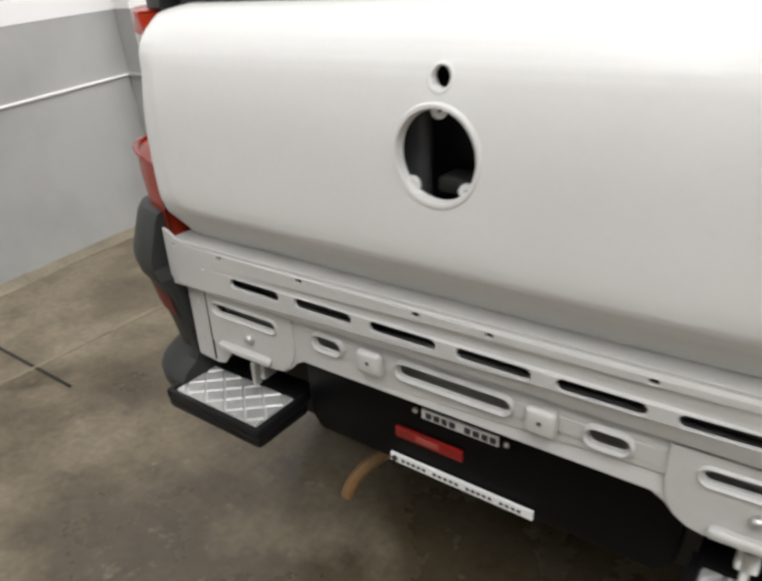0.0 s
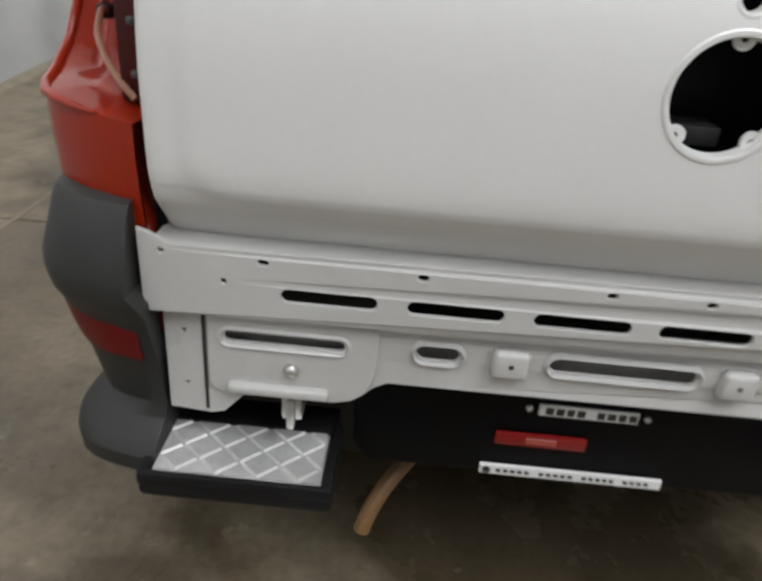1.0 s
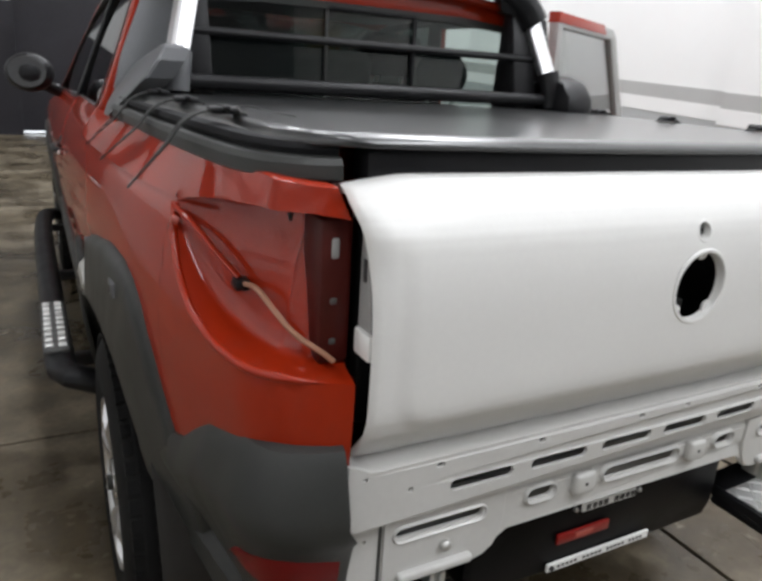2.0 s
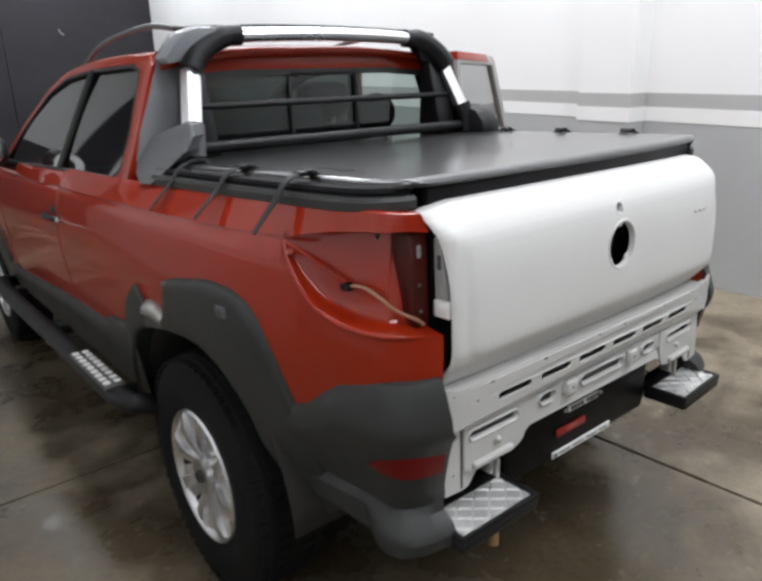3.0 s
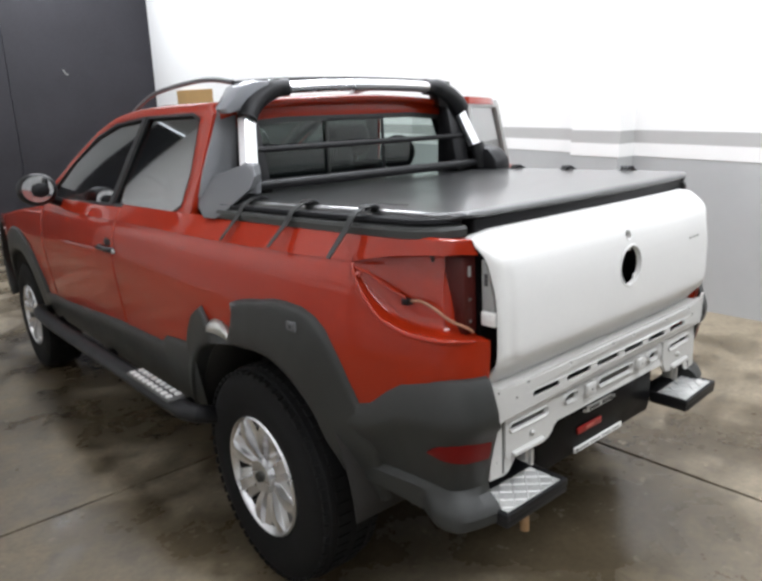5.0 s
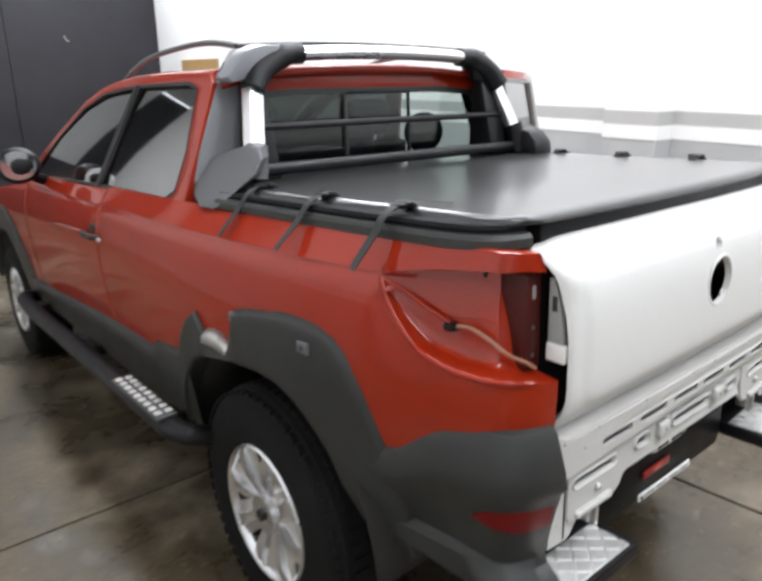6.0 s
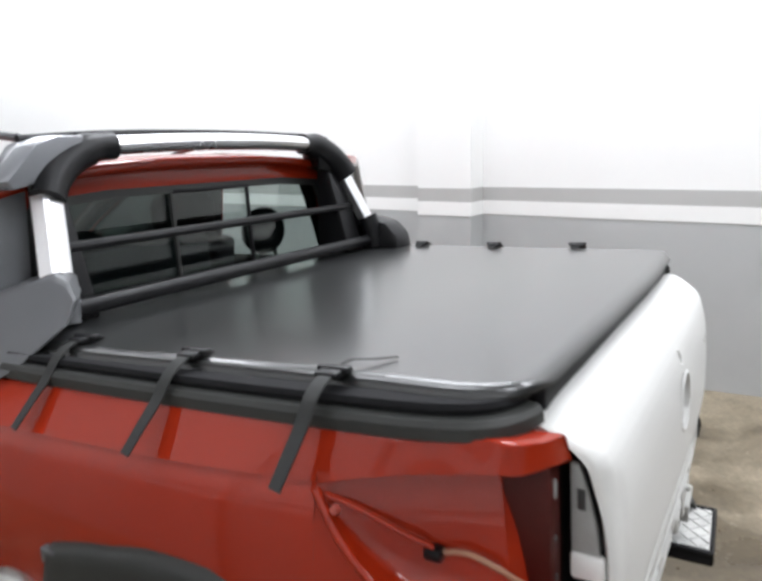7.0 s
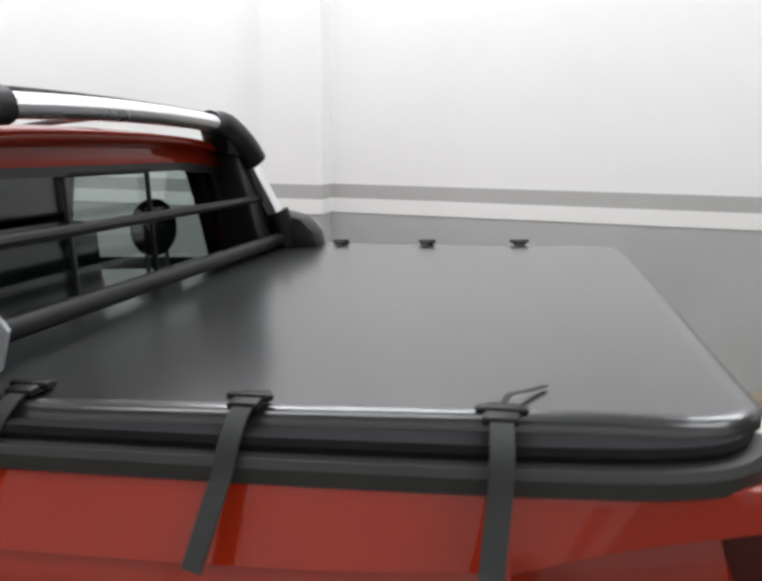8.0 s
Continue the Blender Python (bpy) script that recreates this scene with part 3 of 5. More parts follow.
def flare_for(hub, a0, a1, name="wheel_arch_flare", outer=FLARE_OUT):
    bm = bmesh.new()
    rows = []
    steps = sorted({a0 + (a1 - a0) * i / 70 for i in range(71)} | {a for a, _ in outer if a0 < a < a1})
    for a in steps:
        ro, ri = lerp_table(outer, a), lerp_table(FLARE_IN, a)
        ro = max(ro, ri + 0.012)
        row = []
        for f, out in ((0.0, -0.05), (0.0, 0.012), (0.04, 0.022), (0.12, 0.026), (0.45, 0.020), (0.80, 0.0145), (0.90, 0.013), (0.955, 0.009), (0.985, 0.003), (1.0, -0.005)):
            r = ri + (ro - ri) * f
            y, z = hub + r * math.cos(radians(a)), HUB_Z + r * math.sin(radians(a))
            z = max(z, 0.36)
            if a > 146 and hub == HUB_R:
                out -= 0.034 * (a - 146) / 28
            row.append(Vector((nearest_x(y) - out + lerp_table(INSET, z), y, z)))
        rows.append(row)
    grid(bm, rows)
    return part(name, bm, PLASTIC, truck, "matt dark grey plastic", sharp=40)


def rear_flare():
    return flare_for(HUB_R, -12, 174)


sides(rear_flare)
sides(lambda: flare_for(HUB_F, -10, 190, outer=FRONT_OUT))


def flare_screws():
    made = []
    for y, z in ((0.748, 0.842), (0.478, 0.838)):
        x = nearest_x(y) - (0.0125 if y > 0.6 else 0.019)
        bm = boxed((x - 0.005, y - 0.020, z - 0.013), (x + 0.02, y + 0.020, z + 0.013), 0.003, 2)
        ob = part("flare_clip", bm, PODGREY, truck)
        part("screw", boxed((x - 0.0062, y - 0.006, z - 0.006), (x - 0.004, y + 0.006, z + 0.006), 0.001), INK, ob)
        made.append(ob)
    mirrored(made[0], truck)
    return made[1]


sides(flare_screws)


def notch_bracket():
    """Bare bright ledge where a piece of the flare is missing."""
    bm = bmesh.new()
    rows = []
    for i in range(15):
        a = radians(63.5 + 17.5 * i / 14)
        wide = 0.034 * math.sin(math.pi * (0.18 + 0.72 * i / 14))
        rows.append([(-0.752 - o, HUB_R + r * math.cos(a), HUB_Z + r * math.sin(a)) for r, o in ((0.412 + 0.04 * (1 - i / 14), 0.022), (0.418 + wide * 0.5 + 0.04 * (1 - i / 14), 0.018), (0.42 + wide + 0.04 * (1 - i / 14), 0.002))])
    grid(bm, rows)
    return part("flare_bracket", bm, STEEL, truck, "bare pale ledge where flare trim is missing", solid=0.003)


sides(notch_bracket)


def sill():
    bm = bmesh.new()
    k0, k1 = index_at(1.06), index_at(3.13)
    cols = []
    for k in range(k0, k1 + 1):
        y = SHELL[k].y
        top = lerp_table([(1.06, 0.664), (1.315, 0.642), (1.32, 0.614), (1.37, 0.610), (1.86, 0.600), (2.61, 0.549), (3.13, 0.53)], y)
        cols.append([shell_point(k, top, -0.003), shell_point(k, top - 0.010, 0.013), shell_point(k, top - 0.016, 0.017), shell_point(k, top - 0.045, 0.019), shell_point(k, 0.44, 0.016), shell_point(k, 0.40, 0.002), shell_point(k, 0.37, -0.03)])
    grid(bm, cols)
    return part("sill_cladding", bm, PLASTIC, truck)


sides(sill)


def side_step():
    bm = bmesh.new()
    tube(bm, smooth_path([(-0.70, 0.99, 0.42), (-0.80, 1.0, 0.455), (-0.825, 1.08, 0.46), (-0.83, 1.8, 0.46), (-0.83, 2.6, 0.455), (-0.80, 2.95, 0.45), (-0.70, 3.0, 0.42)], 40), 0.036, 12, 0.8)
    bar = part("side_step", bm, BLACK, truck, "black tubular side step")
    pad = part("tread_pad", boxed((-0.862, 1.08, 0.484), (-0.80, 1.46, 0.496), 0.005), EDGE, bar)
    bm = bmesh.new()
    for i in range(9):
        for x in (-0.847, -0.816):
            box(bm, (x - 0.010, 1.096 + i * 0.040, 0.494), (x + 0.010, 1.117 + i * 0.040, 0.503), 0.003, 1)
    tagged(part("studs", bm, TREAD, pad, "rows of bright anti-slip studs"), kind="stuff")
    for y in (1.2, 2.0, 2.8):
        part("step_bracket", boxed((-0.80, y - 0.02, 0.40), (-0.62, y + 0.02, 0.43), 0.004), BLACK, bar)
    return bar


sides(side_step)

BUMPER = [(0.774, -0.055), (0.774, -0.012), (0.770, 0.000), (0.758, 0.009), (0.694, 0.036), (0.676, 0.039), (0.656, 0.037), (0.64, 0.032), (0.60, 0.025), (0.56, 0.020), (0.500, 0.016), (0.482, 0.018), (0.466, 0.042), (0.448, 0.052), (0.424, 0.050), (0.408, 0.028), (0.402, -0.05)]


def bumper_corner():
    bm = bmesh.new()
    k1 = index_at(0.335)
    cols = []
    for k in (-1, *range(0, k1 + 1)):
        inner, k = k < 0, max(k, 0)
        y = BUMPER_LINE[k].y
        f = k / k1
        dip = lerp_table([(0.0, -0.004), (0.25, 0.0), (0.30, 0.0), (0.50, -0.019), (0.60, -0.045), (0.74, -0.087), (0.84, -0.097), (1.0, -0.108)], f)
        col = []
        for z, out in BUMPER:
            zz = z + dip * max(0.0, (z - 0.5) / 0.25)
            if z > 0.49:
                tuck = lerp_table([(0, 0.0), (0.25, 0.008), (0.5, 0.024), (1.0, 0.036)], f) * lerp_table([(0.49, 1.0), (0.56, 0.72), (0.62, 0.42), (0.68, 0.15), (0.72, 0.0)], z)
                o = out * lerp_table([(0.0, 1.0), (0.55, 1.0), (1.0, 0.40)], f) + (0.004 if z < 0.645 else 0.0) - tuck - 0.006 * min(1.0, 3 * f)
            else:
                o = lerp_table([(0, out * 1.1), (0.18, out * 0.9), (0.30, 0.40 * out - 0.006), (0.42, -0.022), (1.0, -0.036)], f)
            p = shell_point(k, 0.75 if z < 0.5 else z, o, BUMPER_LINE)
            if z > 0.49:
                p.y -= lerp_table([(0, 0.030), (0.2, 0.026), (0.34, 0.012), (0.5, 0.0)], f) * (1.0 if z > 0.645 else 0.7)
            p.z = zz if z > 0.49 else 0.49 - (0.49 - zz) * lerp_table([(0, 1.0), (0.2, 1.0), (0.42, 0.7), (0.75, 0.5), (1.0, 0.5)], f)
            if inner:
                p.x += 0.014 if z < 0.66 else 0.002
            col.append(p)
        cols.append(col)
    grid(bm, cols)
    # end face beside the tailgate
    grid(bm, [cols[0], [p + Vector((0.004, 0.12, 0)) for p in cols[0]]])
    corner = part("bumper_corner", bm, PLASTIC, truck, "matt dark grey plastic bumper end", sharp=30)
    bm = bmesh.new()
    ka, kb = 0, int(0.55 * index_at(0.062))
    cols = []
    for k in range(ka, kb + 1):
        f = (k - ka) / (kb - ka)
        s_arc = 0.13 * f
        lo = lerp_table([(0, 0.570), (0.06, 0.574), (0.10, 0.582), (0.13, 0.593)], s_arc)
        hi = lerp_table([(0, 0.620), (0.06, 0.631), (0.085, 0.631), (0.11, 0.621), (0.13, 0.601)], s_arc)
        back = Vector((0, -0.7 * lerp_table([(0, 0.030), (0.07, 0.026), (0.115, 0.012), (0.17, 0.0)], SHELL_STEP * k), 0))
        side = lerp_table([(0, 0.0), (0.25, 0.008), (0.5, 0.024), (1.0, 0.036)], k / k1)

        def sunk(z):
            return side * lerp_table([(0.49, 1.0), (0.56, 0.72), (0.62, 0.42), (0.68, 0.15), (0.72, 0.0)], z)
        cols.append([shell_point(k, z, o - sunk(z), BUMPER_LINE) + back for z, o in ((lo, 0.012), (lo + 0.003, 0.0275), ((lo + hi) / 2, 0.031), (hi - 0.003, 0.0325), (hi, 0.014))])
    grid(bm, cols)
    part("reflector", bm, LAMP_RED, corner, "dark red rear reflector")
    return corner


sides(bumper_corner)


def rear_step():
    bm = bmesh.new()
    # tray with raised rim
    box(bm, (-0.552, -0.048, 0.414), (-0.319, 0.075, 0.440), 0.008)
    box(bm, (-0.552, -0.048, 0.432), (-0.539, 0.075, 0.452), 0.004)
    box(bm, (-0.333, -0.048, 0.432), (-0.319, 0.075, 0.452), 0.004)
    box(bm, (-0.545, -0.048, 0.432), (-0.325, -0.038, 0.452), 0.004)
    box(bm, (-0.545, 0.058, 0.432), (-0.325, 0.110, 0.450), 0.004)
    tray = part("rear_step", bm, BLACK, truck, "black corner step")
    plate = part("tread_plate", boxed((-0.538, -0.038, 0.438), (-0.334, 0.057, 0.447), 0.003), TREAD, tray, "worn aluminium checker plate")
    bm = bmesh.new()
    x0, x1, y0, y1 = -0.535, -0.337, -0.035, 0.054
    for i in range(-1, 9):
        for j in range(-1, 5):
            if (i + j) % 2:
                continue
            cx, cy = x0 + 0.0247 * i + 0.0247, y0 + 0.0222 * j + 0.0222
            low, top = ([(min(max(cx + a * g, x0), x1), min(max(cy + b * g, y0), y1), h) for a, b in ((0.0247, 0), (0, 0.0222), (-0.0247, 0), (0, -0.0222))] for g, h in ((0.93, 0.4465), (0.80, 0.4500)))
            if len({p[0] for p in low}) > 1 and len({p[1] for p in low}) > 1:
                loft(bm, [low, top])
    tagged(part("checker_relief", bm, TREAD, plate, "bright worn diamond bosses", flat=True), kind="stuff")
    return tray


sides(rear_step)


# ---- tailgate
GATE_PROFILE = [(0.728, 0.042), (0.736, 0.036), (0.746, 0.0275), (0.760, 0.0145), (0.772, 0.0035), (0.780, -0.0030), (0.788, -0.0083), (0.797, -0.0118), (0.810, -0.0138), (0.83, -0.0147), (0.90, -0.015), (0.935, -0.0142), (0.965, -0.0115), (0.985, -0.0082), (1.005, -0.0035), (1.018, 0.0015), (1.030, 0.0085), (1.042, 0.017), (1.057, 0.031), (1.069, 0.047), (1.076, 0.060), (1.079, 0.072), (1.076, 0.088)]


def tailgate():
    half = 0.536
    bm = bmesh.new()
    side = [0.80, 0.825, 0.845, 0.86, 0.875, 0.89, 0.90, 0.91, 0.92, 0.93, 0.94, 0.95, 0.965, 0.982, 0.994, 1.0]
    us = [-a for a in reversed(side)] + [-0.8 + 1.6 * i / 40 for i in range(1, 40)] + side
    zs = [(z, y) for z, y in GATE_PROFILE]
    fine = []
    for (z0, y0), (z1, y1) in zip(zs, zs[1:]):
        for i in range(3):
            fine.append((z0 + (z1 - z0) * i / 3, y0 + (y1 - y0) * i / 3))
    fine.append(zs[-1])
    rows = []
    for u in us:
        row = []
        for z, y in fine:
            e = abs(u)
            fx, fz = abs(u) * 0.527 - (0.482 - 0.05), max(0.90 - z - (0.118 - 0.05), 0.0)
            gap = math.hypot(max(fx, 0.0), fz) - 0.05 if fx > 0 else fz - 0.05
            field = max(0.0, min(1.0, (gap + 0.010) / 0.028))
            field = field * field * (3 - 2 * field)
            soft = lerp_table([(0.775, 0.0), (0.79, 1.0), (0.985, 1.0), (1.02, 0.0)], z)
            edge = lerp_table([(0.0, 0.0), (0.96, 0.0), (0.985, 0.001), (0.995, 0.003), (1.0, 0.008)], e)
            x = u * lerp_table([(0.95, 0.5215), (0.98, 0.5225), (1.0, 0.5245), (1.02, 0.528), (1.04, 0.532), (1.06, 0.535), (1.08, 0.536)], z)
            edge += lerp_table([(0.90, 0.0), (0.957, 0.004), (1.005, 0.011), (1.035, 0.012), (1.06, 0.004), (1.08, 0.0)], z) * max(0.0, (e - 0.955) / 0.045) ** 1.5
            cut_z = 0.011 * max(0.0, (e - 0.85) / 0.15) ** 1.3 * max(0.0, min(1.0, (z - 1.03) / 0.03))
            fall = 0.004 * max(0.0, (abs(x) - 0.43) / 0.095) ** 1.8 * lerp_table([(0.74, 0.6), (0.79, 1.0), (0.97, 1.0), (1.03, 0.2)], z)
            row.append(Vector((x, y + 0.004 * field * soft + edge + fall, z - cut_z)))
        rows.append(row)
    grid(bm, rows)
    ob = part("tailgate", bm, WHITE, truck, "satin white tailgate with emblem removed", sharp=60, solid=0.012, offset=1.0)
    # round emblem opening and lock hole
    cut = bmesh.new()
    bmesh.ops.create_cone(cut, cap_ends=True, segments=48, radius1=0.0505, radius2=0.0505, depth=0.1, matrix=Matrix.Translation((0, 0.02, 0.925)) @ Matrix.Rotation(radians(90), 4, "X"))
    bmesh.ops.create_cone(cut, cap_ends=True, segments=24, radius1=0.0125, radius2=0.0125, depth=0.1, matrix=Matrix.Translation((0, 0.02, 1.005)) @ Matrix.Rotation(radians(90), 4, "X"))
    cutter = new("cutter", mesh_of(cut, "cutter"))
    mod = ob.modifiers.new("holes", "BOOLEAN")
    mod.object, mod.operation, mod.solver = cutter, "DIFFERENCE", "EXACT"
    bpy.context.view_layer.update()
    me = bpy.data.meshes.new_from_object(ob.evaluated_get(bpy.context.evaluated_depsgraph_get()))
    ob.modifiers.clear()
    ob.data = me
    me.set_sharp_from_angle(angle=radians(50))
    bpy.data.objects.remove(cutter)
    # pressed ring round the opening
    bm = bmesh.new()
    prof = [(0.0495, 0.012), (0.0500, 0.003), (0.0515, -0.0015), (0.0540, -0.0020), (0.0562, -0.0015), (0.0578, 0.001)]
    rings = [[(r * math.cos(a), -0.0145 + d, 0.925 + r * math.sin(a)) for a in (2 * math.pi * i / 48 for i in range(48))] for r, d in prof]
    grid(bm, rings, True)
    part("emblem_ring", bm, WHITE, ob)
    for ax, az in ((-0.035, -0.036), (0.035, -0.036), (0.0, 0.049)):
        bm = flat_shape(disc(0, 0, 0.010, 16), [disc(0, 0, 0.0035, 10)], 0.003)
        bm.transform(Matrix.Translation((ax, -0.006, 0.925 + az)) @ Matrix.Rotation(radians(90), 4, "X"))
        part("screw_tab", bm, WHITE, ob)
    # inner skin, coloured black to stand for the dark inside the openings
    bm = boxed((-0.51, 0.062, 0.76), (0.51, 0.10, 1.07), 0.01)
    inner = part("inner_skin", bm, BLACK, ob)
    part("latch_box", boxed((-0.020, 0.022, 0.874), (0.020, 0.062, 0.893), 0.003), PLASTIC, ob)
    part("latch_rod", boxed((-0.088, 0.036, 0.80), (-0.046, 0.062, 1.03), 0.012, 3), PODGREY, ob)
    rings = []
    for r, d in ((0.0120, 0.010), (0.0122, 0.001), (0.0130, -0.0007), (0.0148, -0.0008), (0.0168, 0.0002)):
        ring = []
        for k in range(24):
            a = 2 * math.pi * k / 24
            z = 1.005 + r * math.sin(a)
            ring.append((r * math.cos(a), lerp_table([(zz, yy) for zz, yy in GATE_PROFILE], z) + d, z))
        rings.append(ring)
    bm = bmesh.new()
    grid(bm, rings, True)
    part("lock_collar", bm, WHITE, ob)
    # side edge brackets
    for s in (-1, 1):
        bm = bmesh.new()
        prism(bm, [(0.010, 0.872), (0.046, 0.872), (0.046, 1.020), (0.036, 1.020), (0.027, 0.99), (0.016, 0.94)], "x", min(s * 0.508, s * 0.5185), max(s * 0.508, s * 0.5185), 0.001)
        part("edge_flange", bm, FLANGE, ob, "grey side edge")
        part("latch_slot", boxed((min(s * 0.516, s * 0.5195), 0.028, 0.962), (max(s * 0.516, s * 0.5195), 0.039, 0.990), 0.002), INK, ob)
        part("hinge_cover", boxed((min(s * 0.510, s * 0.5235), 0.006, 0.873), (max(s * 0.510, s * 0.5235), 0.047, 0.906), 0.004), STICKER, ob)
    # small unreadable mark near the far upper corner
    for i in range(3):
        part("model_mark", boxed((0.352 + i * 0.026, -0.0158, 0.946), (0.366 + i * 0.026, -0.010, 0.953), 0.001, 1), STEEL, ob)


tailgate()


# ---- perforated panel below the tailgate
def rear_panel():
    lip = [(-0.540, 0.646), (-0.540, 0.742), (-0.528, 0.738), (-0.512, 0.729), (-0.495, 0.727), (0.495, 0.727), (0.512, 0.729), (0.528, 0.738), (0.540, 0.742), (0.540, 0.646)]
    holes = [stadium(x, 0.679, 0.106, 0.018) for x in (-0.3385, -0.2025, -0.067, 0.067, 0.2025, 0.3385)]
    holes += [stadium(x, 0.716, 0.014, 0.009, 5) for x in (-0.409, -0.241, -0.044, 0.062, 0.257, 0.42)]
    holes += [disc(x, z, 0.0045, 10) for x, z in ((-0.517, 0.720), (0.517, 0.720), (-0.452, 0.690), (0.452, 0.690))]
    bm = flat_shape(lip, holes, 0.004, 0.001)
    bm.transform(Matrix.Translation((0, 0.006, 0)) @ Matrix.Rotation(radians(90), 4, "X"))
    # folded upper edge and the step down to the lower field
    box(bm, (-0.530, 0.0035, 0.7205), (0.530, 0.058, 0.7275), 0.002)
    top = part("rear_panel", bm, PANEL_WHITE, truck, "white pressed steel panel with slots", flat=True)

    low = [(-0.527, 0.648), (-0.527, 0.500), (-0.478, 0.496), (-0.462, 0.500), (-0.436, 0.530), (-0.330, 0.529), (-0.310, 0.533), (-0.296, 0.543), (-0.284, 0.556), (-0.268, 0.565),
           (0.268, 0.565), (0.284, 0.556), (0.296, 0.543), (0.310, 0.533), (0.330, 0.529), (0.436, 0.530), (0.462, 0.500), (0.478, 0.496), (0.527, 0.500), (0.527, 0.648)]
    slots = [(0.0, 0.612, 0.172, 0.020), (-0.213, 0.612, 0.050, 0.020), (0.213, 0.612, 0.050, 0.020), ]
    holes = [stadium(*q) for q in slots] + [stadium(x, 0.611, 0.16, 0.032) for x in (-0.389, 0.389)] + [disc(x, z, 0.0035, 8) for x, z in ((-0.505, 0.612), (-0.505, 0.538), (0.505, 0.612), (0.505, 0.538))]
    bm = flat_shape(low, holes, 0.004, 0.0008)
    bm.transform(Matrix.Translation((0, 0.024, 0)) @ Matrix.Rotation(radians(90), 4, "X"))
    grid(bm, [[(x, 0.007, 0.649) for x in (-0.527, 0.0, 0.527)], [(x, 0.012, 0.644) for x in (-0.527, 0.0, 0.527)], [(x, 0.022, 0.640) for x in (-0.527, 0.0, 0.527)]])
    # raised rims round the slots
    for cx, cz, ln, ht in slots:
        inner, mid, outer = stadium(cx, cz, ln, ht), stadium(cx, cz, ln + 0.007, ht + 0.007), stadium(cx, cz, ln + 0.016, ht + 0.016)
        grid(bm, [[(x, 0.026, z) for x, z in inner], [(x, 0.0155, z) for x, z in mid], [(x, 0.0222, z) for x, z in outer]], True)
    lower = part("lower_field", bm, PANEL_WHITE, top, flat=True)
    for x in (-0.131, 0.131):
        bm = boxed((x - 0.021, 0.0085, 0.592), (x + 0.021, 0.026, 0.630), 0.007, 3)
        pad = part("mounting_pad", bm, PANEL_WHITE, top)
    for x in (-0.131, 0.131):
        part("pad_hole", boxed((x - 0.003, 0.0075, 0.609), (x + 0.003, 0.0095, 0.615), 0.001, 1), INK, top)
    for s in (-1, 1):
        # pressed side fields with a stiffening ridge and a stud
        slot = stadium(s * 0.389, 0.611, 0.142, 0.017)
        field = [(0.282, 0.636), (0.282, 0.590), (0.286, 0.566), (0.296, 0.547), (0.312, 0.536), (0.330, 0.532), (0.460, 0.532), (0.470, 0.536), (0.476, 0.545), (0.476, 0.636)]
        bm = flat_shape([(s * x, z) for x, z in (field if s > 0 else reversed(field))], [slot], 0.005, 0.0015)
        bm.transform(Matrix.Translation((0, 0.0212, 0)) @ Matrix.Rotation(radians(90), 4, "X"))
        grid(bm, [[(x, 0.019, z) for x, z in slot], [(x, 0.0140, z) for x, z in stadium(s * 0.389, 0.611, 0.149, 0.024)], [(x, 0.0190, z) for x, z in stadium(s * 0.389, 0.611, 0.158, 0.032)]], True)
        part("side_field", bm, PANEL_WHITE, top, flat=True)
        xa, xb = sorted((s * 0.335, s * 0.455))
        part("ridge", boxed((xa, 0.007, 0.536), (xb, 0.022, 0.550), 0.005, 3), PANEL_WHITE, top)
        xc = s * 0.380
        bm = bmesh.new()
        bmesh.ops.create_uvsphere(bm, u_segments=12, v_segments=8, radius=0.009, matrix=Matrix.Translation((xc, 0.016, 0.574)))
        part("stud", bm, STEEL, top, "bright bolt head")
        bm = boxed((xc - 0.013, 0.024, 0.492), (xc + 0.013, 0.054, 0.532), 0.004)
        box(bm, (xc - 0.005, 0.012, 0.486), (xc + 0.005, 0.028, 0.530), 0.003)
        part("clip", bm, STEEL, top, "bright spring clip")
        xg, xh = sorted((s * 0.480, s * 0.484))
        part("seam", boxed((xg, 0.0200, 0.502), (xh, 0.0225, 0.640)), PLASTIC, top)
    # second sheet of the box section, seen grey through the lower slots
    part("inner_sheet", boxed((-0.47, 0.046, 0.575), (0.47, 0.050, 0.645)), FLANGE, top)


rear_panel()
# black strips stand for the shade in the gaps beside the tailgate
for s in (-1, 1):
    x0, x1 = sorted((s * 0.526, s * 0.552))
    part("gap_seal", boxed((x0, 0.050, 0.50), (x1, 0.066, 0.85), 0.002, 1), BLACK, truck)


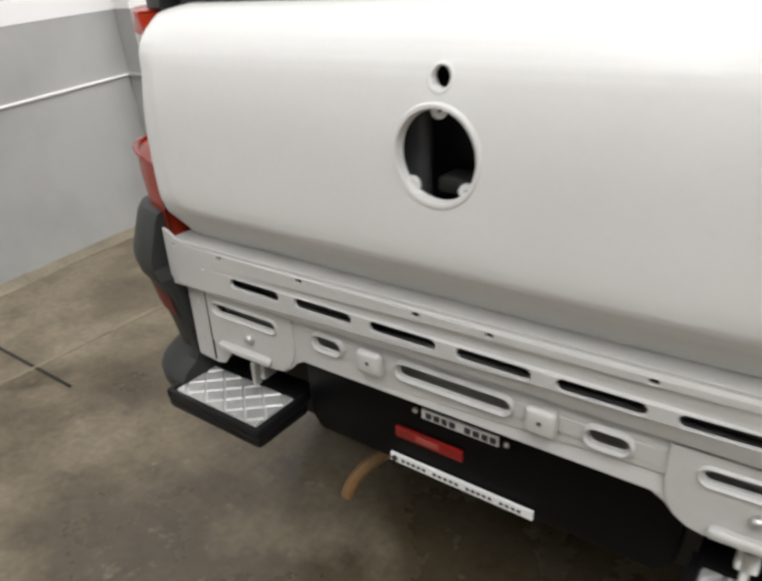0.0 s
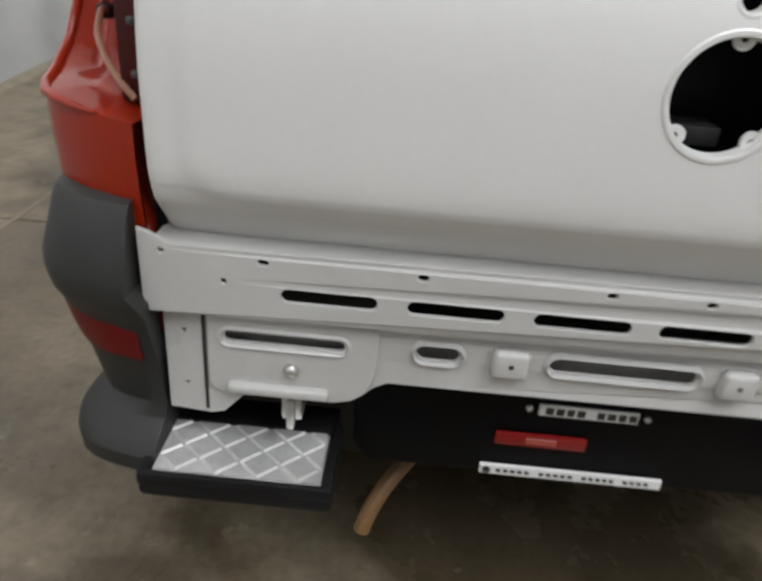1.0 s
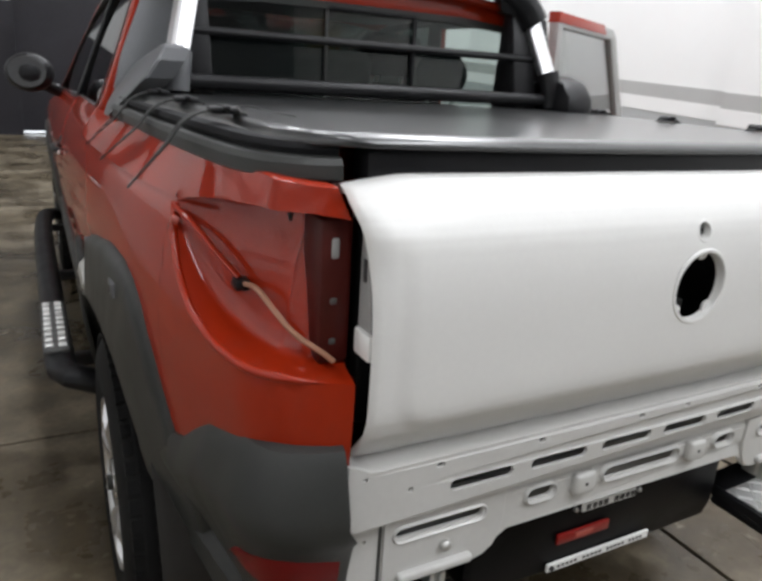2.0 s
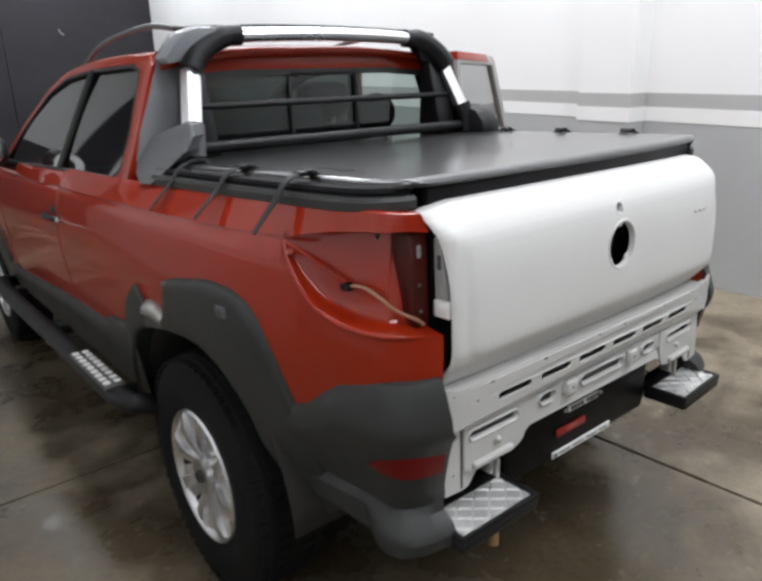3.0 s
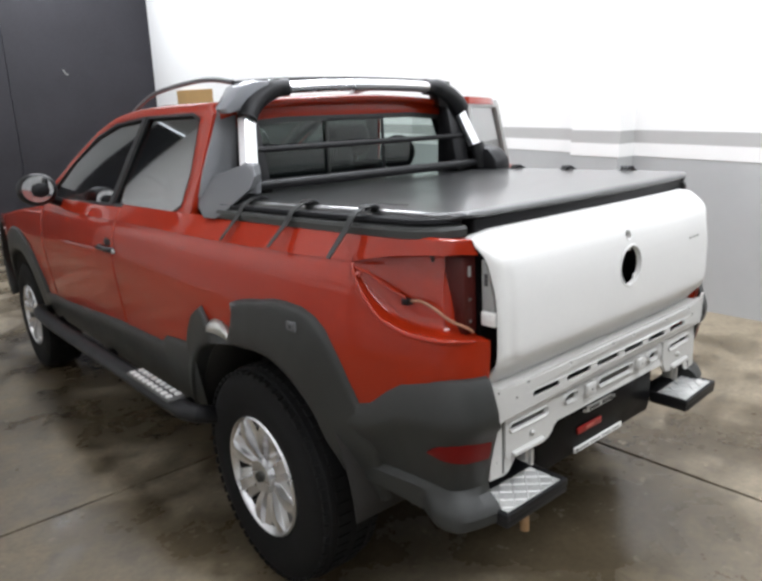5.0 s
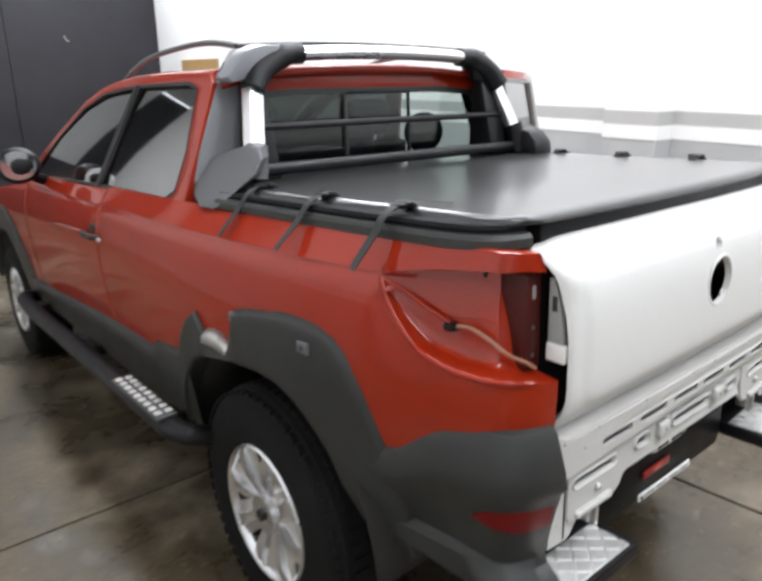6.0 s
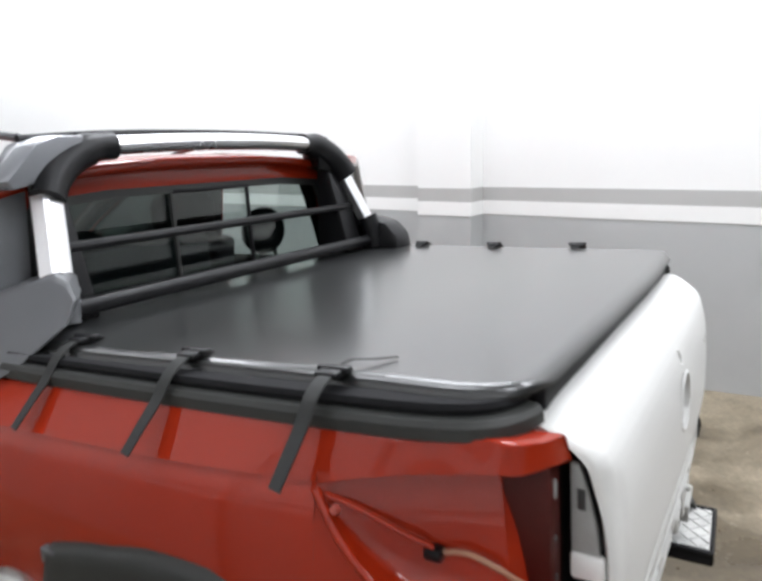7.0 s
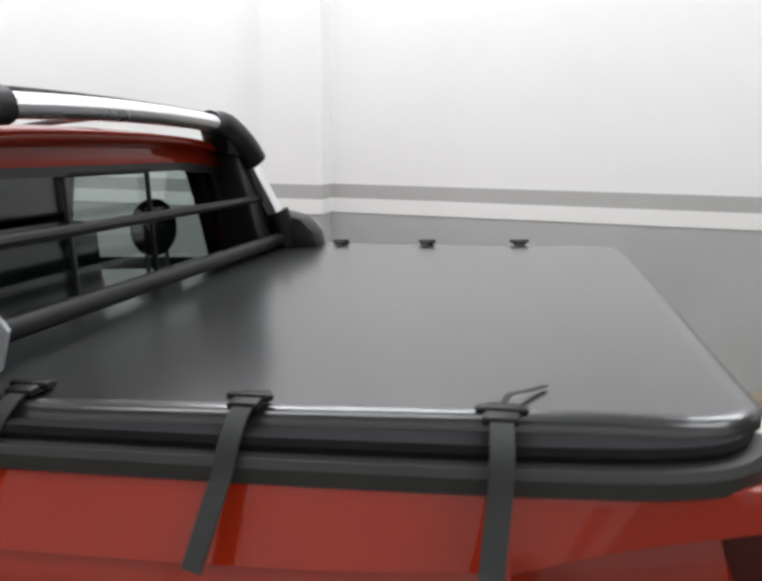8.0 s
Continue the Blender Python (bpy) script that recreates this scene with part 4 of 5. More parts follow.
def hitch_beam():
    bm = bmesh.new()
    prism(bm, [(-0.305, 0.43), (-0.285, 0.402), (0.285, 0.402), (0.305, 0.43), (0.305, 0.555), (0.285, 0.568), (-0.285, 0.568), (-0.305, 0.555)], "y", 0.062, 0.16, 0.008)
    beam = part("tow_beam", bm, BEAM_BLACK, truck, "black steel beam under the panel")
    plate = part("number_sticker", boxed((-0.074, 0.057, 0.511), (0.053, 0.0615, 0.528), 0.001, 1), STICKER, beam, "small white sticker with dark number bars")
    x = -0.066
    for w in (0.010, 0.010, 0.009, 0.010, -0.008, 0.010, 0.011, 0.010, 0.010):
        if w > 0:
            part("ink_bar", boxed((x, 0.0555, 0.5145), (x + w, 0.0572, 0.5245), 0.0005, 1), INK, plate)
        x += abs(w) + 0.0035
    for xs in (-0.086, 0.065):
        bm = bmesh.new()
        bmesh.ops.create_uvsphere(bm, u_segments=10, v_segments=6, radius=0.005, matrix=Matrix.Translation((xs, 0.060, 0.519)))
        part("screw", bm, STEEL, beam)
    badge = part("badge", boxed((-0.122, 0.055, 0.459), (-0.004, 0.0615, 0.480), 0.003), BADGE_RED, beam, "red badge with a paler middle bar")
    part("badge_bar", boxed((-0.083, 0.0535, 0.465), (-0.043, 0.0555, 0.475), 0.001, 1), BADGE_PALE, badge)
    strip = part("lettered_strip", boxed((-0.134, 0.056, 0.407), (0.112, 0.0615, 0.423), 0.001, 1), STICKER, beam, "white strip with unreadable dark writing")
    for i in range(22):
        if i % 6 == 5:
            continue
        part("ink_bar", boxed((-0.112 + i * 0.0095, 0.0548, 0.4125), (-0.106 + i * 0.0095, 0.0562, 0.4175), 0.0004, 1), INK, strip)
    part("ink_dot", boxed((-0.130, 0.0548, 0.411), (-0.120, 0.0562, 0.420), 0.003, 1), INK, strip)
    bm = bmesh.new()
    tube(bm, smooth_path([(-0.15, 0.26, 0.335), (-0.20, 0.20, 0.318), (-0.246, 0.150, 0.286), (-0.272, 0.122, 0.248), (-0.283, 0.113, 0.212)], 16), 0.013, 10)
    part("tow_ring", bm, OCHRE, truck, "ochre painted bent hook below the beam")


hitch_beam()


def recess_fittings():
    """Wire, plug and inner bracket in the left lamp recess."""
    bm = bmesh.new()
    tube(bm, smooth_path([(-0.620, 0.172, 0.928), (-0.612, 0.14, 0.930), (-0.602, 0.105, 0.914), (-0.591, 0.088, 0.898), (-0.578, 0.074, 0.885), (-0.560, 0.056, 0.874), (-0.546, 0.049, 0.862)], 36), 0.0036, 8)
    wire = part("wire_loom", bm, WIRE, truck, "pale wire in the empty lamp recess")
    bm = boxed((-0.631, 0.166, 0.918), (-0.611, 0.190, 0.934), 0.005)
    part("plug", bm, BLACK, wire)
    bm = bmesh.new()
    tube(bm, smooth_path([(-0.678, 0.288, 1.004), (-0.660, 0.255, 0.985), (-0.641, 0.215, 0.957), (-0.623, 0.178, 0.934)], 20), 0.0045, 8, 0.8)
    part("pressed_rib", bm, RED, truck)
    bm = bmesh.new()
    at = Matrix.Translation((-0.683, 0.272, 0.990)) @ Matrix.Rotation(radians(-75), 4, "Y")
    bmesh.ops.create_cone(bm, cap_ends=True, segments=16, radius1=0.006, radius2=0.005, depth=0.008, matrix=at)
    socket = part("screw_socket", bm, BADGE_PALE, truck, "pale screw socket at the recess tip")
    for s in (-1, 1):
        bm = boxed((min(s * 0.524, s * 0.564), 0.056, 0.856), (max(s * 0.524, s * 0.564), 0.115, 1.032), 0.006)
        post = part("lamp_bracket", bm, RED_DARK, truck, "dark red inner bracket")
        for z in (0.88, 0.93, 0.985):
            x0, x1 = sorted((s * 0.541, s * 0.552))
            part("boss", boxed((x0, 0.054, z), (x1, 0.090, z + (0.010 if z < 0.95 else 0.026)), 0.004), EDGE if z < 0.95 else FLANGE, post)


recess_fittings()


# ---- bed rails and cover


def bed_rail():
    path = smooth_path(RAIL, 60)
    rows = []
    for k, p in enumerate(path):
        d = (path[min(k + 1, 59)] - path[max(0, k - 1)]).normalized()
        n = Vector((-d.y, d.x, 0))
        rows.append([p + n * o + Vector((0, 0, z)) for o, z in ((-0.06, 1.068), (0.014, 1.069), (0.019, 1.073), (0.0185, 1.088), (0.013, 1.095), (-0.006, 1.098), (-0.060, 1.098))])
    bm = bmesh.new()
    loft(bm, rows)
    return part("bed_rail", bm, PLASTIC, truck, "dark grey plastic bed rail cap")


sides(bed_rail)
part("tailgate_seal", boxed((-0.50, 0.080, 1.066), (0.50, 0.125, 1.104), 0.006), BLACK, truck, "black rubber strip along the tailgate top")

cover = thing("tonneau_cover", "dark grey vinyl bed cover strapped over the load bed", "bed cover")
cover.matrix_basis = TIP @ pose(0, 0, 1.100)


def cover_sheet():
    bm = bmesh.new()
    nx, ny = 72, 64
    y0, y1 = 0.070, 1.16
    rows = []
    for j in range(ny + 1):
        v = j / ny
        row = []
        for i in range(nx + 1):
            u = 2 * i / nx - 1
            y = y0 + (y1 - y0) * v
            half = lerp_table([(0.0, 0.592), (0.25, 0.600), (0.5, 0.622), (0.75, 0.645), (1.2, 0.655)], y)
            if y < y0 + 0.10:
                t = 1 - (y - y0) / 0.10
                half -= 0.085 * (1 - math.sqrt(max(0.0, 1 - t ** 2.2)))
            x = u * half
            rim = min((1 - abs(u)) * half, (y - y0) * 0.9 + 0.0)
            drop = 0.013 * max(0.0, 1 - rim / 0.016) ** 2.2
            z = 0.023 - drop + 0.004 * math.sin(3 * math.pi * v) * (1 - u * u) - 0.004 * (1 - u * u)
            row.append((x, y, z))
        rows.append(row)
    grid(bm, rows)
    return part("sheet", bm, VINYL, cover, sharp=70, solid=0.004)


cover_sheet()


# matt black band filling the gap between cover and rail
def hem():
    for s in (-1, 1):
        path = smooth_path([(x * -s, y, 0) for x, y, _ in RAIL], 60)
        rows = []
        for k, p in enumerate(path):
            d = (path[min(k + 1, 59)] - path[max(0, k - 1)]).normalized()
            n = Vector((d.y, -d.x, 0)) * s
            rows.append([p + n * o + Vector((0, 0, z)) for o, z in ((-0.05, -0.003), (0.0, -0.003), (0.003, 0.004), (0.0, 0.011), (-0.05, 0.011))])
        bm = loft(bmesh.new(), rows)
        part("hem", bm, MATT_BLACK, cover, "black band between the cover and the rail")


hem()


def strap(s, y, end):
    bm = bmesh.new()
    ex, ey, ez = end
    pts = [(0.575, 0.003, 0.024), (0.604, 0.0, 0.029), (0.634, -0.002, 0.027), (0.662, -0.004, 0.012)]
    pts += [(0.672 + (ex - 0.672) * f, -0.004 + (ey + 0.004) * f, ez * f - 0.004 * (1 - f)) for f in (0.15, 0.5, 1.0)]
    path = smooth_path([(s * a, y + b, c) for a, b, c in pts], 20)
    w = 0.0105
    rows = []
    for k, p in enumerate(path):
        d = (path[min(19, k + 1)] - path[max(0, k - 1)]).normalized()
        twist = 0.25 * max(0.0, (k - 10) / 9)
        t = Vector((-s * twist, 1, 0)).normalized()
        n = d.cross(t).normalized() * 0.0012
        rows.append([p - t * w - n, p + t * w - n, p + t * w + n, p - t * w + n])
    loft(bm, rows)
    ob = part("strap", bm, WEB, cover, "black webbing strap, loose end sticking out")
    c = Vector((s * 0.606, y, 0.028))
    bm = bmesh.new()
    box(bm, c + Vector((-0.020, -0.017, -0.004)), c + Vector((0.020, 0.017, 0.006)), 0.004)
    box(bm, c + Vector((-0.004, -0.025, 0.0)), c + Vector((0.006, 0.025, 0.009)), 0.004)
    part("buckle", bm, BLACK, ob, "black plastic buckle")
    if s > 0 or y > 0.4:
        return ob
    bm = bmesh.new()
    tail = smooth_path([c + Vector((-s * a, b, h)) for a, b, h in ((0.010, 0.0, 0.004), (0.035, -0.006, 0.007), (0.062, -0.020, 0.001), (0.090, -0.040, -0.002))], 10)
    loft(bm, [[p + Vector((q * 0.4, q, z)) for q, z in ((-0.003, 0.0), (0.003, 0.0), (0.003, 0.0012), (-0.003, 0.0012))] for p in tail])
    part("strap_tail", bm, WEB, ob)
    return ob


for y, end in ((0.316, (0.732, 0.002, -0.073)), (0.565, (0.744, -0.002, -0.070)), (0.825, (0.746, -0.004, -0.075))):
    strap(-1, y, end)
    strap(1, y, end)


# ---- cab
def glass_x(z):
    return -0.690 + (z - 1.03) * 0.36


SIDE_OUT = [(3.02, 1.0), (2.52, 1.24), (2.22, 1.36), (1.98, 1.408), (1.6, 1.42), (1.14, 1.405), (1.11, 1.38), (1.115, 1.2), (1.13, 1.05), (1.3, 1.04), (2.0, 1.03)]
WIN_F = [(2.86, 1.035), (2.50, 1.222), (2.22, 1.338), (2.0, 1.386), (1.70, 1.400), (1.79, 1.25), (1.89, 1.06)]
WIN_R = [(1.845, 1.062), (1.755, 1.22), (1.665, 1.400), (1.26, 1.392), (1.195, 1.372), (1.180, 1.20), (1.20, 1.09), (1.26, 1.062)]


def to_side(bm, out=0.0):
    for v in bm.verts:
        y, z, d = v.co.x, v.co.y, v.co.z
        v.co = (glass_x(z) - out + d, y, z)
    return bm


def barrel(bm):
    """A pane bowed outwards between sill and roof."""
    bmesh.ops.triangulate(bm, faces=bm.faces)
    bmesh.ops.subdivide_edges(bm, edges=bm.edges, cuts=7, use_grid_fill=True)
    for v in bm.verts:
        z = v.co.y
        v.co.z -= 0.010 * max(0.0, 1 - ((z - 1.22) / 0.19) ** 2)
    return to_side(bm)


DOORWAY = [(1.83, 1.062), (1.74, 1.22), (1.655, 1.385), (1.24, 1.38), (1.235, 1.20), (1.24, 1.062)]


def cab_side(rear_glass):
    bm = to_side(flat_shape(SIDE_OUT, [WIN_F, WIN_R if rear_glass else DOORWAY], 0.03, 0.002))
    ob = part("cab_side", bm, RED, truck, sharp=30)
    windows = [(WIN_F, "tinted door window")] + ([(WIN_R, "tinted rear quarter window")] if rear_glass else [])
    for shape, label in windows:
        part("side_window", barrel(flat_shape(shape, [], 0.004)), GLASS, ob, label)
        cy, cz = sum(a for a, _ in shape) / len(shape), sum(b for _, b in shape) / len(shape)
        small = [(cy + (a - cy) * (0.955 if a > cy else 0.975), cz + (b - cz) * 0.94) for a, b in shape]
        part("window_seal", to_side(flat_shape(shape, [small], 0.012), 0.012), BLACK, ob)
    if rear_glass:
        part("pillar_cover", to_side(flat_shape([(1.700, 1.398), (1.79, 1.25), (1.888, 1.064), (1.848, 1.064), (1.758, 1.22), (1.668, 1.398)], [], 0.004), 0.0185), BLACK, ob, "black door pillar between the windows")
    lining = [(y * 0.995 + 0.008, 1.03 + (z - 1.03) * 0.98) for y, z in SIDE_OUT]
    hole = WIN_R if rear_glass else [(1.51 + (y - 1.51) * 0.86, 1.21 + (z - 1.21) * 0.90) for y, z in DOORWAY]
    part("pillar_lining", to_side(flat_shape(lining, [WIN_F, hole], 0.006), -0.022), TRIM, ob)
    return ob


def cant_rail():
    """The rounded edge from the windscreen pillar along the roof."""
    edge = smooth_path([(glass_x(z) + 0.010, y, z - 0.008) for y, z in ((2.98, 1.02), (2.52, 1.24), (2.22, 1.36), (1.98, 1.408), (1.6, 1.42), (1.13, 1.406))], 48)
    rail = part("cant_rail", tube(bmesh.new(), edge, 0.021, 12), RED, truck)
    part("rail_lining", tube(bmesh.new(), [p + Vector((0.016, 0, -0.016)) for p in edge], 0.021, 10), TRIM, rail)
    return rail


sides(cant_rail)
cab_side(True)
spare = cab_side(False)
mirrored(spare, truck)
for ob in (*spare.children, spare):
    bpy.data.objects.remove(ob)


def open_rear_door():
    """The small rear-hinged door of the far side, swung wide open."""
    hinge, turn = Vector((0.74, 1.22, 0)), radians(62)
    ahead, across = Vector((math.sin(turn), math.cos(turn), 0)), Vector((math.cos(turn), -math.sin(turn), 0))

    def place(bm, out=0.0):
        for v in bm.verts:
            u, z, d = v.co.x, v.co.y, v.co.z
            lean = max(0.0, z - 1.05) * 0.06
            v.co = hinge + ahead * u + across * (d + out - lean) + Vector((0, 0, z))
        return bm

    frame_out = [(0.0, 1.06), (0.02, 1.42), (0.62, 1.425), (0.68, 1.40), (0.90, 1.06)]
    glass_out = [(0.05, 1.075), (0.06, 1.385), (0.61, 1.388), (0.82, 1.075)]
    ob = part("open_rear_door", place(flat_shape(frame_out, [glass_out], 0.03, 0.002)), FLANGE, truck, "rear-hinged door standing wide open, grey inner trim")
    part("door_cap", place(flat_shape([(0.018, 1.398), (0.02, 1.428), (0.50, 1.431), (0.54, 1.400)], [], 0.036, 0.002)), RED, ob)
    part("door_window", place(flat_shape(glass_out, [], 0.005)), GLASS, ob)
    part("door_trim", place(flat_shape([(0.03, 1.07), (0.045, 1.39), (0.625, 1.395), (0.84, 1.07)], [glass_out], 0.012), -0.02), PLASTIC, ob)
    part("door_skin", place(flat_shape([(0.0, 0.50), (0.0, 1.06), (0.90, 1.06), (0.91, 0.80), (0.86, 0.50)], [], 0.05, 0.006)), RED, ob)


open_rear_door()



def roof():
    bm = bmesh.new()
    rows = []
    for j in range(19):
        y = 1.10 + (2.10 - 1.10) * j / 18
        row = []
        for i in range(25):
            u = 2 * i / 24 - 1
            z = 1.452 - 0.045 * abs(u) ** 3 - 0.004 * math.cos((j / 18) * math.pi) - 0.05 * max(0, (j - 15) / 3) ** 2 * 0.6
            if j < 2:
                z -= (2 - j) * 0.008
            row.append((u * 0.562, y, z - 0.004))
        rows.append(row)
    grid(bm, rows)
    part("roof", bm, RED, truck, solid=0.02)


roof()


def rear_cab_wall():
    outer = [(-0.60, 1.0), (0.60, 1.0), (0.56, 1.405), (0.30, 1.425), (-0.30, 1.425), (-0.56, 1.405)]
    win = [(-0.52, 1.10), (0.52, 1.10), (0.505, 1.30), (0.48, 1.352), (0.30, 1.366), (-0.30, 1.366), (-0.48, 1.352), (-0.505, 1.30)]
    bm = flat_shape(outer, [win], 0.03, 0.003)
    m = Matrix.Translation((0, 1.155, 0)) @ Matrix.Rotation(radians(90), 4, "X")
    bm.transform(m)
    ob = part("cab_rear_wall", bm, RED, truck)
    bm = flat_shape(win, [], 0.004)
    bm.transform(m)
    part("rear_window", bm, REAR_GLASS, ob, "tinted sliding rear window")
    small = [(x * 0.955, 1.232 + (z - 1.232) * 0.86) for x, z in win]
    bm = flat_shape(win, [small], 0.014)
    bm.transform(Matrix.Translation((0, -0.012, 0)) @ m)
    part("window_seal", bm, PLASTIC, ob)
    for x in (-0.115, 0.155):
        part("slider_frame", boxed((x - 0.005, 1.141, 1.11), (x + 0.005, 1.15, 1.36), 0.002), BLACK if x > 0 else PLASTIC, ob)
    part("slider_frame", boxed((-0.115, 1.135, 1.345), (0.155, 1.15, 1.357), 0.003), BLACK, ob)
    part("bulkhead", boxed((-0.60, 1.12, 0.60), (0.60, 1.17, 1.09), 0.01), RED, ob)


rear_cab_wall()


def windshield():
    bm = bmesh.new()
    rows = []
    for j in range(7):
        t = j / 6
        y, z, h = 2.98 + (2.08 - 2.98) * t, 1.00 + 0.405 * t, 0.66 - 0.12 * t
        rows.append([(h * u, y + 0.10 * (1 - u * u), z) for u in (i / 6 - 1 for i in range(13))])
    grid(bm, rows)
    part("windshield", bm, GLASS, truck, solid=0.005)


windshield()


def hood_and_nose():
    bm = bmesh.new()
    rows = []
    for j in range(11):
        t = j / 10
        y = 3.0 + 1.28 * t
        rows.append([(u * (0.70 - 0.16 * t * t), y + 0.06 * (1 - u * u) * t, 1.01 - 0.13 * t - 0.05 * abs(u) ** 3 - 0.05 * t ** 4) for u in (i / 8 - 1 for i in range(17))])
    grid(bm, rows)
    part("hood", bm, RED, truck, solid=0.01)
    bm = bmesh.new()
    rows = []
    for z, out in ((0.36, -0.03), (0.42, 0.03), (0.60, 0.05), (0.66, 0.03), (0.80, 0.0), (0.84, -0.03)):
        rows.append([(u * 0.72, 4.28 + out - 0.22 * abs(u) ** 3, z) for u in (i / 8 - 1 for i in range(17))])
    grid(bm, rows)
    part("front_bumper", bm, PLASTIC, truck, solid=0.02)
    for s in (-1, 1):
        bm = bmesh.new()
        bmesh.ops.create_uvsphere(bm, u_segments=16, v_segments=10, radius=1.0, matrix=Matrix.Translation((s * 0.58, 4.10, 0.80)) @ Matrix.Diagonal((0.13, 0.12, 0.07, 1)))
        part("headlight", bm, STICKER, truck, "clear headlight")


hood_and_nose()


def mirror():
    bm = bmesh.new()
    bmesh.ops.create_uvsphere(bm, u_segments=20, v_segments=12, radius=1.0, matrix=Matrix.Translation((-0.825, 2.46, 1.118)) @ Matrix.Diagonal((0.088, 0.068, 0.074, 1)))
    shell = part("wing_mirror", bm, BLACK, truck, "glossy black wing mirror")
    bm = bmesh.new()
    tube(bm, smooth_path([(-0.70, 2.54, 1.04), (-0.75, 2.51, 1.06), (-0.81, 2.48, 1.09)], 6), 0.022, 8)
    part("mirror_arm", bm, BLACK, shell)
    bm = bmesh.new()
    bmesh.ops.create_cone(bm, cap_ends=True, segments=20, radius1=0.074, radius2=0.078, depth=0.01, matrix=Matrix.Translation((-0.834, 2.405, 1.122)) @ Matrix.Rotation(radians(90), 4, "X") @ Matrix.Diagonal((0.85, 0.75, 1, 1)))
    part("mirror_glass", bm, MIRROR, shell)
    return shell


sides(mirror)


def roof_rail():
    bm = bmesh.new()
    tube(bm, smooth_path([(-0.50, 2.02, 1.415), (-0.505, 1.93, 1.445), (-0.505, 1.75, 1.485), (-0.505, 1.5, 1.50), (-0.50, 1.28, 1.50), (-0.49, 1.12, 1.478)], 24), 0.009, 8)
    return part("roof_rail", bm, PODGREY, truck, "dark grey arched roof rail")


sides(roof_rail)


# ---- roll bar behind the cab
def roll_bar():
    holder = new("roll_bar")
    holder.parent = truck
    tagged(holder, "silver and black sports roll bar")
    bm = bmesh.new()
    rows = []
    for i in range(13):
        x = -0.325 + 0.65 * i / 12
        zc = 1.458 + 0.008 * (1 - (x / 0.33) ** 2)
        rows.append([(x, 1.068 + 0.030 * math.cos(a), zc + 0.021 * math.sin(a)) for a in (2 * math.pi * k / 14 for k in range(14))])
    loft(bm, rows)
    part("crossbar", bm, SILVER, holder, "silver upper crossbar")
    bm = bmesh.new()
    tube(bm, smooth_path([(-0.50, 1.11, 1.475), (-0.30, 1.12, 1.487), (0, 1.125, 1.492), (0.30, 1.12, 1.487), (0.50, 1.11, 1.475)], 24), 0.008, 8)
    part("crossbar_trim", bm, BLACK, holder)
    bm = bmesh.new()
    tube(bm, [Vector((-0.50, 1.03, 1.262)), Vector((0.0, 1.03, 1.262)), Vector((0.50, 1.03, 1.262))], 0.0105, 10)
    part("guard_bar", bm, BLACK, holder, "thin black window guard bar")
    bm = bmesh.new()
    tube(bm, [Vector((-0.54, 0.985, 1.150)), Vector((0.0, 0.985, 1.150)), Vector((0.54, 0.985, 1.150))], 0.017, 12)
    part("guard_bar", bm, BLACK, holder, "lower black guard bar")
    for s in (-1, 1):
        dark = FAIRING
        # bend from crossbar to leg
        bm = bmesh.new()
        tube(bm, smooth_path([(s * 0.322, 1.068, 1.458), (s * 0.375, 1.068, 1.453), (s * 0.43, 1.062, 1.430), (s * 0.474, 1.052, 1.396), (s * 0.498, 1.042, 1.360)], 16), [0.030] * 4 + [0.033] * 12 if s < 0 else [0.030] * 3 + [0.034, 0.038] + [0.040] * 11, 14)
        part("elbow", bm, BLACK, holder, "black moulded elbow")
        # grey fairing that runs forward from the shoulder to the roof rail
        rear = [(0.400, 1.040, 1.476), (0.465, 1.030, 1.474), (0.512, 1.030, 1.460), (0.574, 1.035, 1.394), (0.560, 1.040, 1.378), (0.430, 1.055, 1.40)]
        mid = [(0.415, 1.090, 1.482), (0.470, 1.085, 1.479), (0.516, 1.082, 1.465), (0.584, 1.084, 1.393), (0.566, 1.085, 1.378), (0.450, 1.09, 1.41)]
        front = [(0.440, 1.140, 1.482), (0.475, 1.140, 1.478), (0.512, 1.135, 1.464), (0.566, 1.125, 1.396), (0.550, 1.125, 1.384), (0.470, 1.14, 1.41)]
        if s > 0:
            rear, mid, front = [[(x - 0.045, y, z - 0.018) for x, y, z in ring] for ring in (rear, mid, front)]
        bm = bmesh.new()
        loft(bm, [[Vector((s * x, y, z)) for x, y, z in ring] for ring in (rear, mid, front)])
        es = [e for e in bm.edges if e.calc_face_angle(0) > 0.5]
        bmesh.ops.bevel(bm, geom=es, offset=0.006, segments=2, profile=0.5, affect="EDGES")
        part("shoulder_fairing", bm, FAIRING if s < 0 else BLACK, holder, "" if s > 0 else "pale grey plastic shoulder cover")
        # leg
        bm = bmesh.new()
        rings = []
        for t in (0.0, 0.3, 0.6, 1.0):
            c = Vector((s * (0.490 + 0.045 * t), 1.058 - 0.064 * t, 1.378 - 0.170 * t))
            rings.append([c + Vector(((0.021 if s < 0 else 0.025) * a, 0.020 * b, 0.010 * b)) for a, b in ((-1, -1), (-0.6, -1.3), (0.6, -1.3), (1, -1), (1, 1), (-1, 1))])
        loft(bm, rings)
        part("leg", bm, SILVER, holder, "silver leg face")
        bm = bmesh.new()
